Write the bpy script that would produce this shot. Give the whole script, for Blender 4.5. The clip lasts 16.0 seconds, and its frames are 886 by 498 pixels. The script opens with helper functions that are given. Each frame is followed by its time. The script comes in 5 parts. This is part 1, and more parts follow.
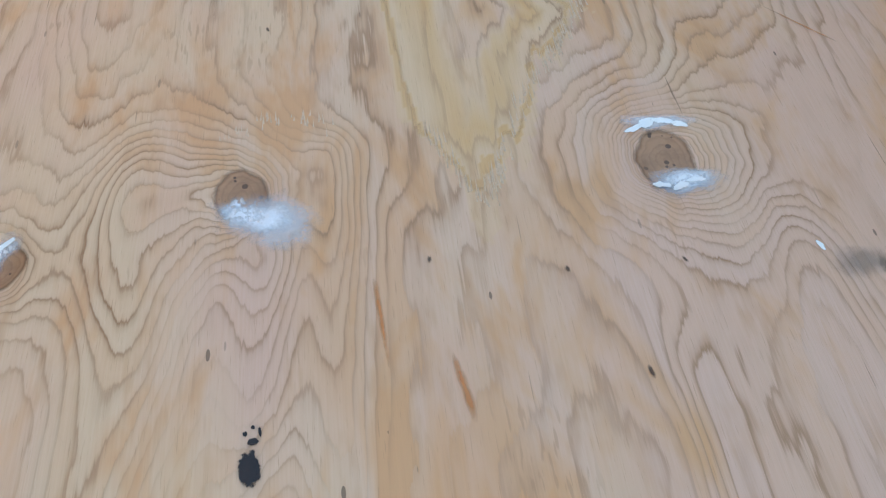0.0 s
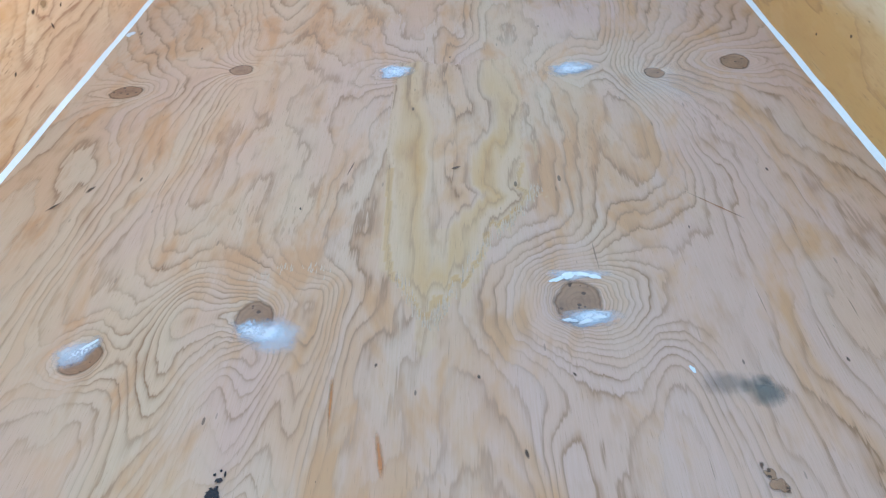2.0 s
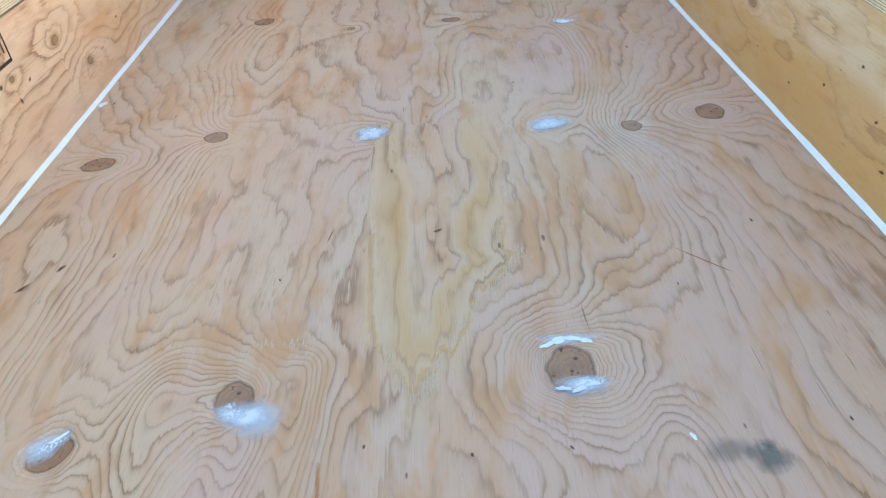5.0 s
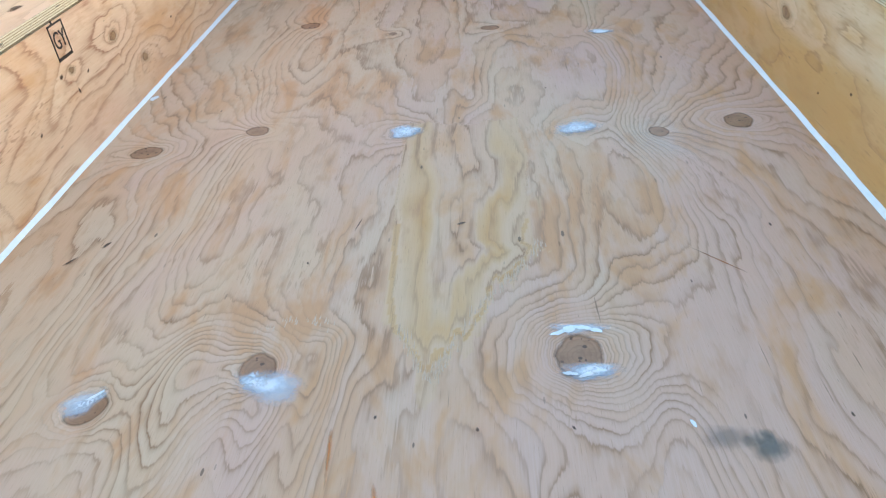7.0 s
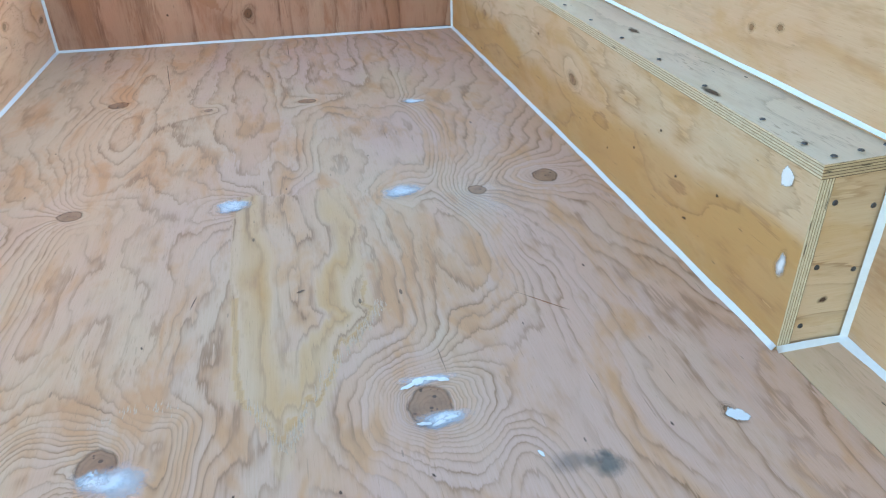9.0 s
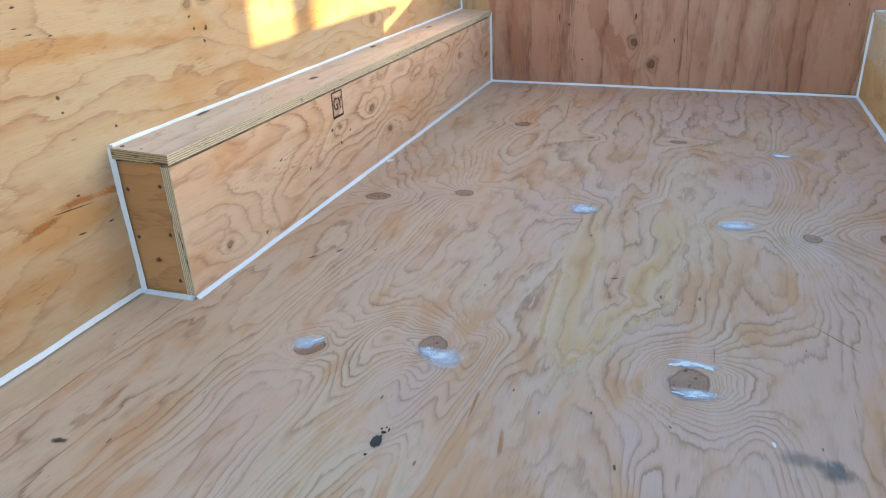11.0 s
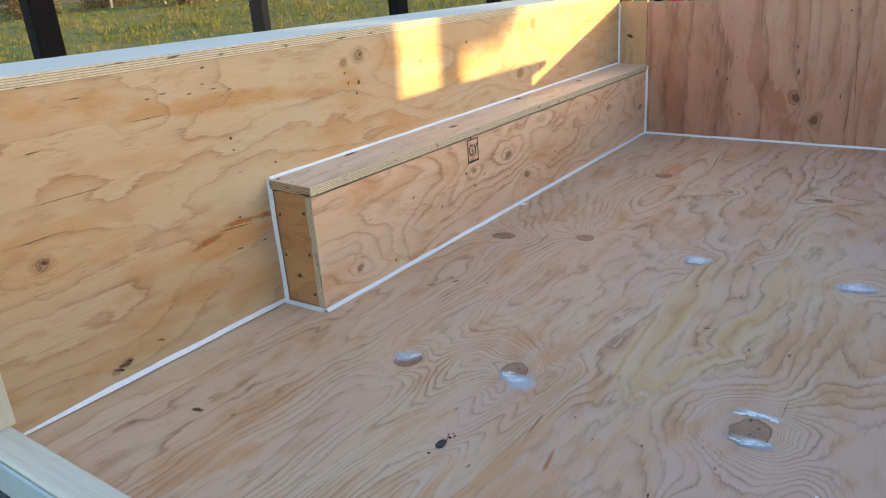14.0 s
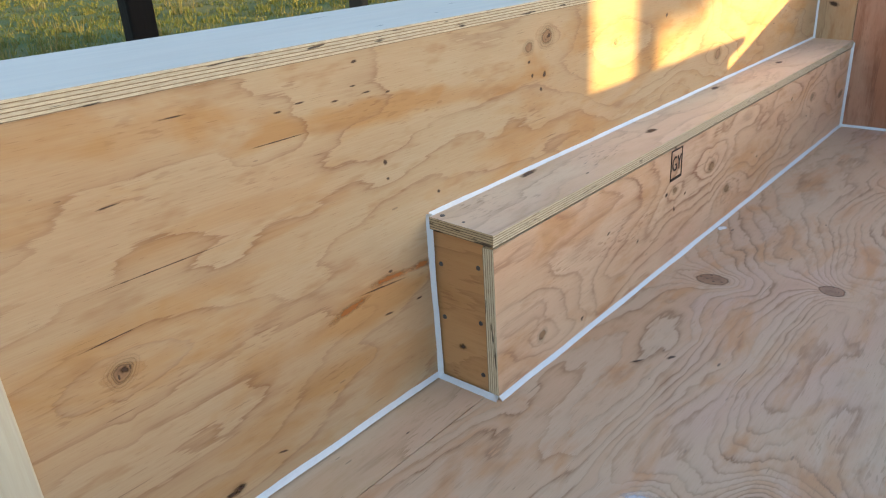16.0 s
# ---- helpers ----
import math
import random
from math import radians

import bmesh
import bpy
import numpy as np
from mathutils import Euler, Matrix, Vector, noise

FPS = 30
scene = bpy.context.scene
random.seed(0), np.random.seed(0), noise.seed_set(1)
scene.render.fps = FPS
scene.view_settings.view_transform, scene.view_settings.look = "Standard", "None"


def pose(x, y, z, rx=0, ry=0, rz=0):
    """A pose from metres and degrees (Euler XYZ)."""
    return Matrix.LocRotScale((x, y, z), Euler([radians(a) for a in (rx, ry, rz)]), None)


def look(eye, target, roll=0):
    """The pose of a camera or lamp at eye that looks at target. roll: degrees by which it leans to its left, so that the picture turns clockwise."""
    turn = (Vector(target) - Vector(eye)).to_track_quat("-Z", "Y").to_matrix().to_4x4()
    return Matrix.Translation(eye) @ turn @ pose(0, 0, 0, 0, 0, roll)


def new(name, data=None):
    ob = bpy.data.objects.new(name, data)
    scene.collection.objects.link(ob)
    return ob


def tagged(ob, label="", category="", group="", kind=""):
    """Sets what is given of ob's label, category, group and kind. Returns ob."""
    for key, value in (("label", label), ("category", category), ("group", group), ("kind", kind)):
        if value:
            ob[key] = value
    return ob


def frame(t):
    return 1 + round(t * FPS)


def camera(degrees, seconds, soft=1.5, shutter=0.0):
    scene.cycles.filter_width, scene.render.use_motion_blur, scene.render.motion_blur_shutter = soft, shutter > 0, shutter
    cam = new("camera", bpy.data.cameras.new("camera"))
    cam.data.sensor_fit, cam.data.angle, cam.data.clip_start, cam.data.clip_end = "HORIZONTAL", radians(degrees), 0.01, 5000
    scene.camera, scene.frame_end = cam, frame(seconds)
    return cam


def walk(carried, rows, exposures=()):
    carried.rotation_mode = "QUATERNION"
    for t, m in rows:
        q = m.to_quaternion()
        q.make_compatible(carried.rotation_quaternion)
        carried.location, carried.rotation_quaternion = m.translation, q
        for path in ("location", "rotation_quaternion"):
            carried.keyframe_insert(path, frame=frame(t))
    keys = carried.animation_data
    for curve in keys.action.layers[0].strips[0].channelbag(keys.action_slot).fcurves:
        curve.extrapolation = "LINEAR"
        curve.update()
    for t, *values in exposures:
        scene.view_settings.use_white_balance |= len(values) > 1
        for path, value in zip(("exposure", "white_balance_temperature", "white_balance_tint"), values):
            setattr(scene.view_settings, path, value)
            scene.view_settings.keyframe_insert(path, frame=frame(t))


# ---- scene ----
cam = camera(63.4, 16.0, soft=1.2)
PATH = [
    (0, (0.008, 0.003, 0.464), (0.24, 1.089, -1.2), 5.6),
    (0.3, (0.064, -0.035, 0.506), (0.218, 1.16, -1.091), 4.0),
    (0.5, (0.09, -0.089, 0.512), (0.268, 1.228, -0.982), 3.2),
    (1, (0.174, -0.149, 0.557), (0.212, 1.286, -0.836), -4.4),
    (1.5, (0.181, -0.18, 0.564), (0.11, 1.338, -0.736), -6.5),
    (2, (0.166, -0.186, 0.562), (0.078, 1.34, -0.728), -4.1),
    (2.5, (0.147, -0.175, 0.57), (0.052, 1.392, -0.669), -3.1),
    (3, (0.11, -0.16, 0.571), (-0.13, 1.402, -0.655), -3.9),
    (3.5, (0.122, -0.147, 0.574), (-0.095, 1.443, -0.619), -5.0),
    (4, (0.14, -0.142, 0.567), (0.035, 1.452, -0.637), -6.0),
    (4.2, (0.139, -0.139, 0.576), (0.114, 1.466, -0.616), -5.1),
    (6.3, (0.223, -0.188, 0.541), (0.091, 1.4, -0.667), -6.0),
    (6.5, (0.224, -0.19, 0.539), (0.047, 1.392, -0.673), -6.6),
    (7, (0.19, -0.2, 0.561), (0.046, 1.428, -0.591), -5.1),
    (7.5, (0.082, -0.23, 0.557), (0.035, 1.413, -0.583), -6.0),
    (8, (-0.001, -0.238, 0.562), (0.081, 1.352, -0.648), -3.8),
    (8.5, (0.064, -0.254, 0.563), (0.379, 1.339, -0.604), -1.5),
    (8.8, (0.142, -0.239, 0.561), (0.536, 1.368, -0.563), -0.4),
    (9, (0.173, -0.227, 0.572), (0.519, 1.459, -0.446), -1.5),
    (9.2, (0.196, -0.219, 0.562), (0.484, 1.493, -0.432), -1.1),
    (9.5, (0.192, -0.208, 0.55), (0.155, 1.509, -0.476), -4.7),
    (9.7, (0.181, -0.236, 0.565), (-0.085, 1.506, -0.381), -5.2),
    (10, (0.164, -0.293, 0.565), (-0.251, 1.452, -0.32), -4.3),
    (10.2, (0.155, -0.354, 0.563), (-0.297, 1.385, -0.315), -3.2),
    (12.3, (0.484, -0.498, 0.598), (-0.407, 1.166, -0.062), -4.8),
    (12.5, (0.469, -0.494, 0.589), (-0.41, 1.192, -0.032), -4.1),
    (13, (0.439, -0.508, 0.592), (-0.611, 1.06, -0.071), -3.5),
    (13.5, (0.425, -0.523, 0.606), (-0.741, 0.949, -0.082), -3.4),
    (14, (0.44, -0.511, 0.599), (-0.668, 1.0, -0.1), -4.1),
    (14.5, (0.417, -0.504, 0.6), (-0.67, 1.008, -0.128), -3.3),
    (15, (0.287, -0.498, 0.607), (-0.781, 1.008, -0.162), -3.5),
    (15.2, (0.224, -0.489, 0.604), (-0.844, 0.998, -0.2), -3.4),
    (15.5, (0.121, -0.446, 0.623), (-0.963, 1.012, -0.213), -2.5),
    (15.7, (0.081, -0.388, 0.619), (-1.073, 1.029, -0.195), -3.0),
    (16, (0.008, -0.283, 0.61), (-1.229, 1.075, -0.182), -4.0),
]
EXPOSURES = [(0.0, 2.66, 6550, 13), (1.0, 2.73, 5850, 9.5), (1.5, 2.78, 5880, 9.5), (7.0, 2.84, 5860, 8.5), (9.5, 2.84, 5780, 9), (10.0, 2.70, 5800, 10), (12.5, 2.31, 5700, 13.5), (14.0, 2.17, 5850, 14.5), (15.5, 2.18, 5850, 14.5), (16.0, 2.12, 5850, 14)]
walk(cam, [(t, look(eye, target, roll)) for t, eye, target, roll in PATH], EXPOSURES)

# ---- light: clear evening sky and a low sun from the front right ----
SUN = Vector((1.0, 0.482, 0.118)).normalized()
ELEV, AZIM = math.asin(SUN.z), math.atan2(SUN.x, SUN.y)
world = bpy.data.worlds.new("world")
scene.world = world
world.use_nodes = True
wn = world.node_tree.nodes
sky = wn.new("ShaderNodeTexSky")
sky.sky_type, sky.sun_disc = "NISHITA", False
sky.sun_elevation, sky.sun_rotation = ELEV, AZIM
wn["Background"].inputs["Strength"].default_value = 0.15
world.node_tree.links.new(sky.outputs[0], wn["Background"].inputs[0])
sun = new("sun", bpy.data.lights.new("sun", "SUN"))
sun.data.energy, sun.data.angle, sun.data.color = 2.7, radians(0.53), (1.0, 0.69, 0.2)
sun.matrix_world = look(SUN * 30, (0, 0, 0))


# ---- node helpers ----
class Mat:
    """A node material with a few shorthands."""

    def __init__(self, name, rough=0.5, metal=0.0, spec=0.5):
        self.m = bpy.data.materials.new(name)
        self.m.use_nodes = True
        self.t = self.m.node_tree
        self.b = self.t.nodes["Principled BSDF"]
        self.b.inputs["Roughness"].default_value = rough
        self.b.inputs["Metallic"].default_value = metal
        self.b.inputs["Specular IOR Level"].default_value = spec

    def put(self, where, value):
        if hasattr(value, "is_output"):
            self.t.links.new(value, where)
        else:
            if hasattr(where.default_value, "__len__") and hasattr(value, "__len__") and len(value) == 3 and len(where.default_value) == 4:
                value = (*value, 1.0)
            where.default_value = value

    def set(self, socket, value):
        self.put(self.b.inputs[socket], value)
        return self

    def math(self, op, a, b=0.0, c=0.0, clamp=False):
        n = self.t.nodes.new("ShaderNodeMath")
        n.operation, n.use_clamp = op, clamp
        for s, v in zip(n.inputs, (a, b, c)):
            self.put(s, v)
        return n.outputs[0]

    def attr(self, name):
        n = self.t.nodes.new("ShaderNodeAttribute")
        n.attribute_name = name
        return n.outputs["Fac"]

    def coord(self, scale=(1, 1, 1), offset=(0, 0, 0), world_space=False):
        if world_space:
            out = self.t.nodes.new("ShaderNodeNewGeometry").outputs["Position"]
        else:
            out = self.t.nodes.new("ShaderNodeTexCoord").outputs["Object"]
        mp = self.t.nodes.new("ShaderNodeMapping")
        self.put(mp.inputs["Vector"], out)
        mp.inputs["Scale"].default_value, mp.inputs["Location"].default_value = scale, offset
        return mp.outputs[0]

    def noise(self, vec, scale=1.0, detail=3.0, rough=0.55, dist=0.0):
        n = self.t.nodes.new("ShaderNodeTexNoise")
        self.put(n.inputs["Vector"], vec)
        n.inputs["Scale"].default_value, n.inputs["Detail"].default_value = scale, detail
        n.inputs["Roughness"].default_value, n.inputs["Distortion"].default_value = rough, dist
        return n.outputs["Fac"]

    def voronoi(self, vec, scale=1.0, feature="F1"):
        n = self.t.nodes.new("ShaderNodeTexVoronoi")
        n.feature = feature
        self.put(n.inputs["Vector"], vec)
        n.inputs["Scale"].default_value = scale
        return n

    def ramp(self, fac, stops):
        n = self.t.nodes.new("ShaderNodeValToRGB")
        self.put(n.inputs[0], fac)
        el = n.color_ramp.elements
        while len(el) < len(stops):
            el.new(0.5)
        for e, (p, c) in zip(el, stops):
            e.position = p
            e.color = (c, c, c, 1) if not hasattr(c, "__len__") else (*c, 1)
        return n.outputs[0]

    def mix(self, fac, a, b, blend="MIX"):
        n = self.t.nodes.new("ShaderNodeMix")
        n.data_type, n.blend_type = "RGBA", blend
        self.put(n.inputs[0], fac)
        self.put(n.inputs[6], a)
        self.put(n.inputs[7], b)
        return n.outputs[2]

    def bump(self, height, strength=0.3, dist=0.001):
        n = self.t.nodes.new("ShaderNodeBump")
        self.put(n.inputs["Height"], height)
        n.inputs["Strength"].default_value, n.inputs["Distance"].default_value = strength, dist
        self.t.links.new(n.outputs[0], self.b.inputs["Normal"])
        return self

    def alpha(self, fac):
        self.put(self.b.inputs["Alpha"], fac)
        return self


def plywood(name, cream, warm, line, lines=1.0, flecks=0.5, rough=0.5, seed=0.0, bands=0.6, pink=None, fleck_col=(0.07, 0.04, 0.025), comb=0.6, blotch=0.8, checks=0.735, faint=0.28, drift=0.0, soft=False, spec=0.5):
    """Rotary-cut fir: growth bands from the 'ring' field, a slow colour change from 'tint', fibres along local y."""
    m = Mat(name, rough, 0.0, spec)
    jag = m.noise(m.coord((170, 9, 1), (seed, 0, 0)), 1.0, 3.0, 0.6)
    jag2 = m.noise(m.coord((420, 14, 1), (seed, 5, 0)), 1.0, 2.0, 0.6)
    ring = m.math("ADD", m.attr("ring"), m.math("MULTIPLY", m.math("SUBTRACT", jag, 0.5), 0.5 if soft else 0.36))
    ring = m.math("ADD", ring, m.math("MULTIPLY", m.math("SUBTRACT", jag2, 0.5), 0.32 if soft else 0.2))
    band = m.math("FRACT", ring)
    if soft:
        late = m.ramp(band, [(0.0, 0.5), (0.07, 0.1), (0.3, 0.0), (0.6, 0.08), (0.82, 0.34), (0.91, 0.72), (0.96, 0.85), (1.0, 0.6)])
    else:
        late = m.ramp(band, [(0.0, 0.25), (0.025, 0.0), (0.4, 0.02), (0.7, 0.13), (0.88, 0.36), (0.945, 0.8), (0.97, 1.0), (1.0, 0.75)])
    vary = m.noise(m.coord((13, 5, 1), (seed + 3, 1, 0)), 1.0, 3.0, 0.6)
    late = m.math("MULTIPLY", late, m.ramp(vary, [(0.34, faint * lines), (0.6, 1.0 * lines)]))
    tone = m.t.nodes.new("ShaderNodeTexWhiteNoise")
    tone.noise_dimensions = "1D"
    m.put(tone.inputs["W"], m.math("FLOOR", m.math("ADD", ring, 0.015)))
    split = m.t.nodes.new("ShaderNodeSeparateColor")
    m.put(split.inputs[0], tone.outputs["Color"])
    late = m.math("MULTIPLY", late, m.math("MULTIPLY_ADD", split.outputs[1], 0.75, 0.45))
    slow = m.noise(m.coord((4.5, 1.6, 1), (seed + 2, 9, 0)), 1.0, 3.0, 0.6)
    # pinker towards local x: veneer tone, plus sky reflection put into the colour
    if drift:
        across = m.t.nodes.new("ShaderNodeSeparateXYZ")
        m.put(across.inputs[0], m.coord())
        slow = m.math("ADD", slow, m.math("MULTIPLY", m.math("SUBTRACT", across.outputs[0], 0.62), drift))
    base = m.mix(m.ramp(slow, [(0.4, 0.0), (0.62, 1.0)]), cream, pink or tuple(c * k for c, k in zip(cream, (0.97, 0.87, 0.88))))
    blot = m.noise(m.coord((13, 4.2, 1), (seed, 7, 0)), 1.0, 4.0, 0.6, 0.5)
    tint = m.math("ADD", m.attr("tint"), m.ramp(blot, [(0.5, 0.0), (0.66, blotch)]))
    tint = m.math("ADD", tint, m.math("MULTIPLY", m.math("SUBTRACT", tone.outputs["Value"], 0.45), bands), clamp=True)
    base = m.mix(tint, base, warm)
    base = m.mix(m.math("MULTIPLY", m.attr("figure"), 1.4, clamp=True), base, (0.68, 0.465, 0.27))
    ochre = m.math("MULTIPLY_ADD", m.attr("figure"), 2.0, -1.0, clamp=True)
    base = m.mix(m.math("MULTIPLY", ochre, m.ramp(blot, [(0.35, 0.95), (0.6, 0.5)]), clamp=True), base, (0.60, 0.315, 0.10))
    spotty = m.noise(m.coord((36, 9, 1), (seed + 6, 4, 0)), 1.0, 3.0, 0.65)
    base = m.mix(m.ramp(spotty, [(0.56, 0.0), (0.72, 0.55)]), base, tuple(0.55 * w + 0.45 * l for w, l in zip(warm, line)))
    fibre = m.noise(m.coord((620, 16, 1), (seed, 2, 0)), 1.0, 2.0, 0.6)
    base = m.mix(m.ramp(fibre, [(0.3, 0.0), (0.75, 0.22)]), base, tuple(1.5 * c for c in line))
    col = m.mix(late, base, line)
    pore = m.noise(m.coord((900, 38, 1), (seed, 8, 0)), 1.0, 2.0, 0.5)
    col = m.mix(m.ramp(pore, [(0.64, 0.0), (0.72, 0.4)]), col, line)
    gate = m.ramp(m.noise(m.coord((11, 5, 1), (seed + 1, 6, 0)), 1.0, 2.0, 0.5), [(0.60 - 0.07 * comb, 0.0), (0.70 - 0.07 * comb, 1.0)])
    tick = m.ramp(m.noise(m.coord((300, 42, 1), (seed + 8, 1, 0)), 1.0, 1.0, 0.5), [(0.58, 0.0), (0.66, comb)])
    col = m.mix(m.math("MULTIPLY", gate, tick), col, line)
    check = m.noise(m.coord((260, 7, 1), (seed + 4, 2, 0)), 1.0, 2.0, 0.5)
    col = m.mix(m.ramp(check, [(checks, 0.0), (checks + 0.025, 0.7)]), col, tuple(0.5 * c for c in line))
    v = m.voronoi(m.coord((34, 11, 1), (seed + 5, 3, 0)))
    pick = m.t.nodes.new("ShaderNodeSeparateColor")
    m.put(pick.inputs[0], v.outputs["Color"])
    size = m.math("MULTIPLY", m.math("SUBTRACT", pick.outputs[0], 0.72, clamp=True), 0.28)
    spot = m.math("LESS_THAN", v.outputs["Distance"], size)
    v2 = m.voronoi(m.coord((120, 26, 1), (seed + 9, 3, 0)))
    pick2 = m.t.nodes.new("ShaderNodeSeparateColor")
    m.put(pick2.inputs[0], v2.outputs["Color"])
    spot2 = m.math("LESS_THAN", v2.outputs["Distance"], m.math("MULTIPLY", m.math("SUBTRACT", pick2.outputs[0], 0.9, clamp=True), 1.6))
    col = m.mix(m.math("MULTIPLY", spot2, 0.5 * flecks), col, fleck_col)
    col = m.mix(m.math("MULTIPLY", spot, flecks), col, fleck_col)
    m.set("Base Color", col)
    sheen = m.noise(m.coord((4, 2, 1), (seed, 4, 0)), 1.0, 3.0)
    m.set("Roughness", m.ramp(sheen, [(0.3, rough - 0.1), (0.7, rough + 0.12)]))
    relief = m.math("ADD", m.math("MULTIPLY", late, 0.7), m.math("MULTIPLY", fibre, 0.5))
    m.bump(relief, 0.5, 0.0008)
    return m.m


FLOOR_PLY = plywood("floor_plywood", (0.675, 0.485, 0.325), (0.63, 0.345, 0.175), (0.345, 0.185, 0.095), 1.15, 0.7, 0.5, 1.0, 0.5, (0.66, 0.435, 0.335), comb=0.35, blotch=0.9, faint=0.12, drift=0.22, soft=True, spec=0.38)
WALL_PLY = plywood("wall_plywood", (0.56, 0.43, 0.265), (0.53, 0.305, 0.12), (0.24, 0.095, 0.034), 0.6, 0.8, 0.5, 4.0, 0.45, (0.57, 0.395, 0.225), comb=0.4, blotch=0.8, checks=0.725)
# wall plywood for the right side, skylight put into a paler, pinker colour
SKYLIT_WALL_PLY = plywood("skylit_wall_plywood", (0.68, 0.51, 0.345), (0.60, 0.375, 0.20), (0.32, 0.16, 0.07), 0.4, 0.4, 0.5, 31.0, 0.6, (0.67, 0.46, 0.31), comb=0.2, blotch=0.9, checks=0.75, soft=True)
TWO_TONE_PLY = plywood("two_tone_plywood", (0.67, 0.53, 0.36), (0.56, 0.335, 0.125), (0.30, 0.15, 0.055), 0.9, 1.0, 0.5, 37.0, 0.3, (0.66, 0.47, 0.30), comb=0.35, blotch=0.6, checks=0.72)
FRONT_PLY = plywood("front_plywood", (0.54, 0.315, 0.205), (0.41, 0.185, 0.10), (0.20, 0.075, 0.036), 1.0, 0.7, 0.5, 8.0, 0.7, soft=True, comb=0.3)
BOX_PLY = plywood("box_plywood", (0.78, 0.58, 0.385), (0.68, 0.40, 0.205), (0.33, 0.115, 0.045), 1.0, 0.7, 0.5, 12.0, 0.5, comb=0.5, checks=0.735, soft=True)
PALE_PLY = plywood("lid_plywood", (0.75, 0.62, 0.46), (0.66, 0.49, 0.31), (0.34, 0.21, 0.115), 0.7, 1.0, 0.5, 16.0)
OCHRE_PLY = plywood("end_plywood", (0.58, 0.335, 0.14), (0.47, 0.24, 0.085), (0.28, 0.11, 0.035), 0.6, 0.2, 0.5, 25.0, 0.6)
STRIP_PLY = plywood("strip_plywood", (0.72, 0.55, 0.37), (0.62, 0.42, 0.23), (0.36, 0.21, 0.10), 0.9, 0.8, 0.5, 21.0, 0.6)


def edge_material(name, glue, pale, voids):
    """Cut plywood edge: glued layers across local z, end grain dashes and dark voids."""
    m = Mat(name, 0.7)
    sep = m.t.nodes.new("ShaderNodeSeparateXYZ")
    m.put(sep.inputs[0], m.coord())
    wob = m.noise(m.coord((9, 9, 40)), 1.0, 2.0)
    z = m.math("ADD", m.math("MULTIPLY", sep.outputs[2], -1 / 0.0072), m.math("MULTIPLY", wob, 0.16))
    layer = m.ramp(m.math("FRACT", z), [(0.0, 0.0), (0.08, 0.05), (0.13, 0.95), (0.42, 1.0), (0.46, 0.0), (0.54, 0.0), (0.6, 0.8), (0.95, 0.85), (1.0, 0.0)])
    dash = m.noise(m.coord((90, 90, 900)), 1.0, 3.0)
    col = m.mix(layer, glue, pale)
    col = m.mix(m.ramp(dash, [(0.42, 0.0), (0.75, 0.55)]), col, (0.30, 0.19, 0.09))
    void = m.noise(m.coord((16, 16, 170), (3, 1, 0)), 1.0, 2.0)
    col = m.mix(m.ramp(void, [(voids, 0.0), (voids + 0.04, 0.9)]), col, (0.035, 0.02, 0.012))
    m.set("Base Color", col).bump(m.math("ADD", layer, dash), 0.4, 0.0008)
    return m.m


EDGE = edge_material("plywood_edge", (0.07, 0.036, 0.016), (0.62, 0.47, 0.28), 0.57)
SOFT_EDGE = edge_material("ledge_edge", (0.26, 0.17, 0.085), (0.76, 0.66, 0.47), 0.66)


def knot_material(name, col, dark, soft=False):
    m = Mat(name, 0.42)
    rim = m.attr("rim")
    wob = m.noise(m.coord((60, 60, 60), world_space=True), 1.0, 3.0)
    rings = m.ramp(m.math("FRACT", m.math("ADD", m.math("MULTIPLY", rim, 4.5), m.math("MULTIPLY", wob, 1.6))), [(0.0, 0.3), (0.15, 0.05), (0.7, 0.12), (1.0, 0.35)])
    c = m.mix(rings, col, dark)
    pits = m.voronoi(m.coord((150, 150, 60), world_space=True))
    pk = m.t.nodes.new("ShaderNodeSeparateColor")
    m.put(pk.inputs[0], pits.outputs["Color"])
    pit = m.math("LESS_THAN", pits.outputs["Distance"], m.math("MULTIPLY", m.math("SUBTRACT", pk.outputs[0], 0.45, clamp=True), 0.75))
    c = m.mix(m.math("MULTIPLY", pit, 0.85), c, (0.045, 0.022, 0.012))
    cloud = m.noise(m.coord((38, 38, 38), (2, 5, 1), True), 1.0, 4.0, 0.65)
    c = m.mix(m.ramp(cloud, [(0.42, 0.0), (0.68, 0.6)]), c, dark)
    c = m.mix(m.ramp(rim, [(0.78, 0.0), (0.95, 0.15)]), c, dark)
    m.set("Base Color", c).bump(m.math("SUBTRACT", rings, pit), 0.4, 0.0008)
    edge = m.math("ADD", rim, m.math("MULTIPLY", m.math("SUBTRACT", wob, 0.5), 0.25))
    if soft:
        ringed = m.ramp(m.math("FRACT", m.math("MULTIPLY", edge, 6.0)), [(0.0, 0.55), (0.3, 0.15), (0.8, 0.25), (1.0, 0.8)])
        m.alpha(m.math("MAXIMUM", m.ramp(edge, [(0.36, 1.0), (0.5, 0.0)]), m.math("MULTIPLY", ringed, m.ramp(edge, [(0.4, 0.9), (1.0, 0.0)]))))
    else:
        m.alpha(m.ramp(edge, [(0.80, 1.0), (1.04, 0.0)]))
    return m.m


KNOT_FLOOR = knot_material("floor_knot", (0.42, 0.225, 0.12), (0.18, 0.085, 0.045))
KNOT_RED = knot_material("red_knot", (0.24, 0.095, 0.04), (0.10, 0.04, 0.02), True)
KNOT_WALL = knot_material("wall_knot", (0.42, 0.24, 0.115), (0.11, 0.045, 0.02), True)


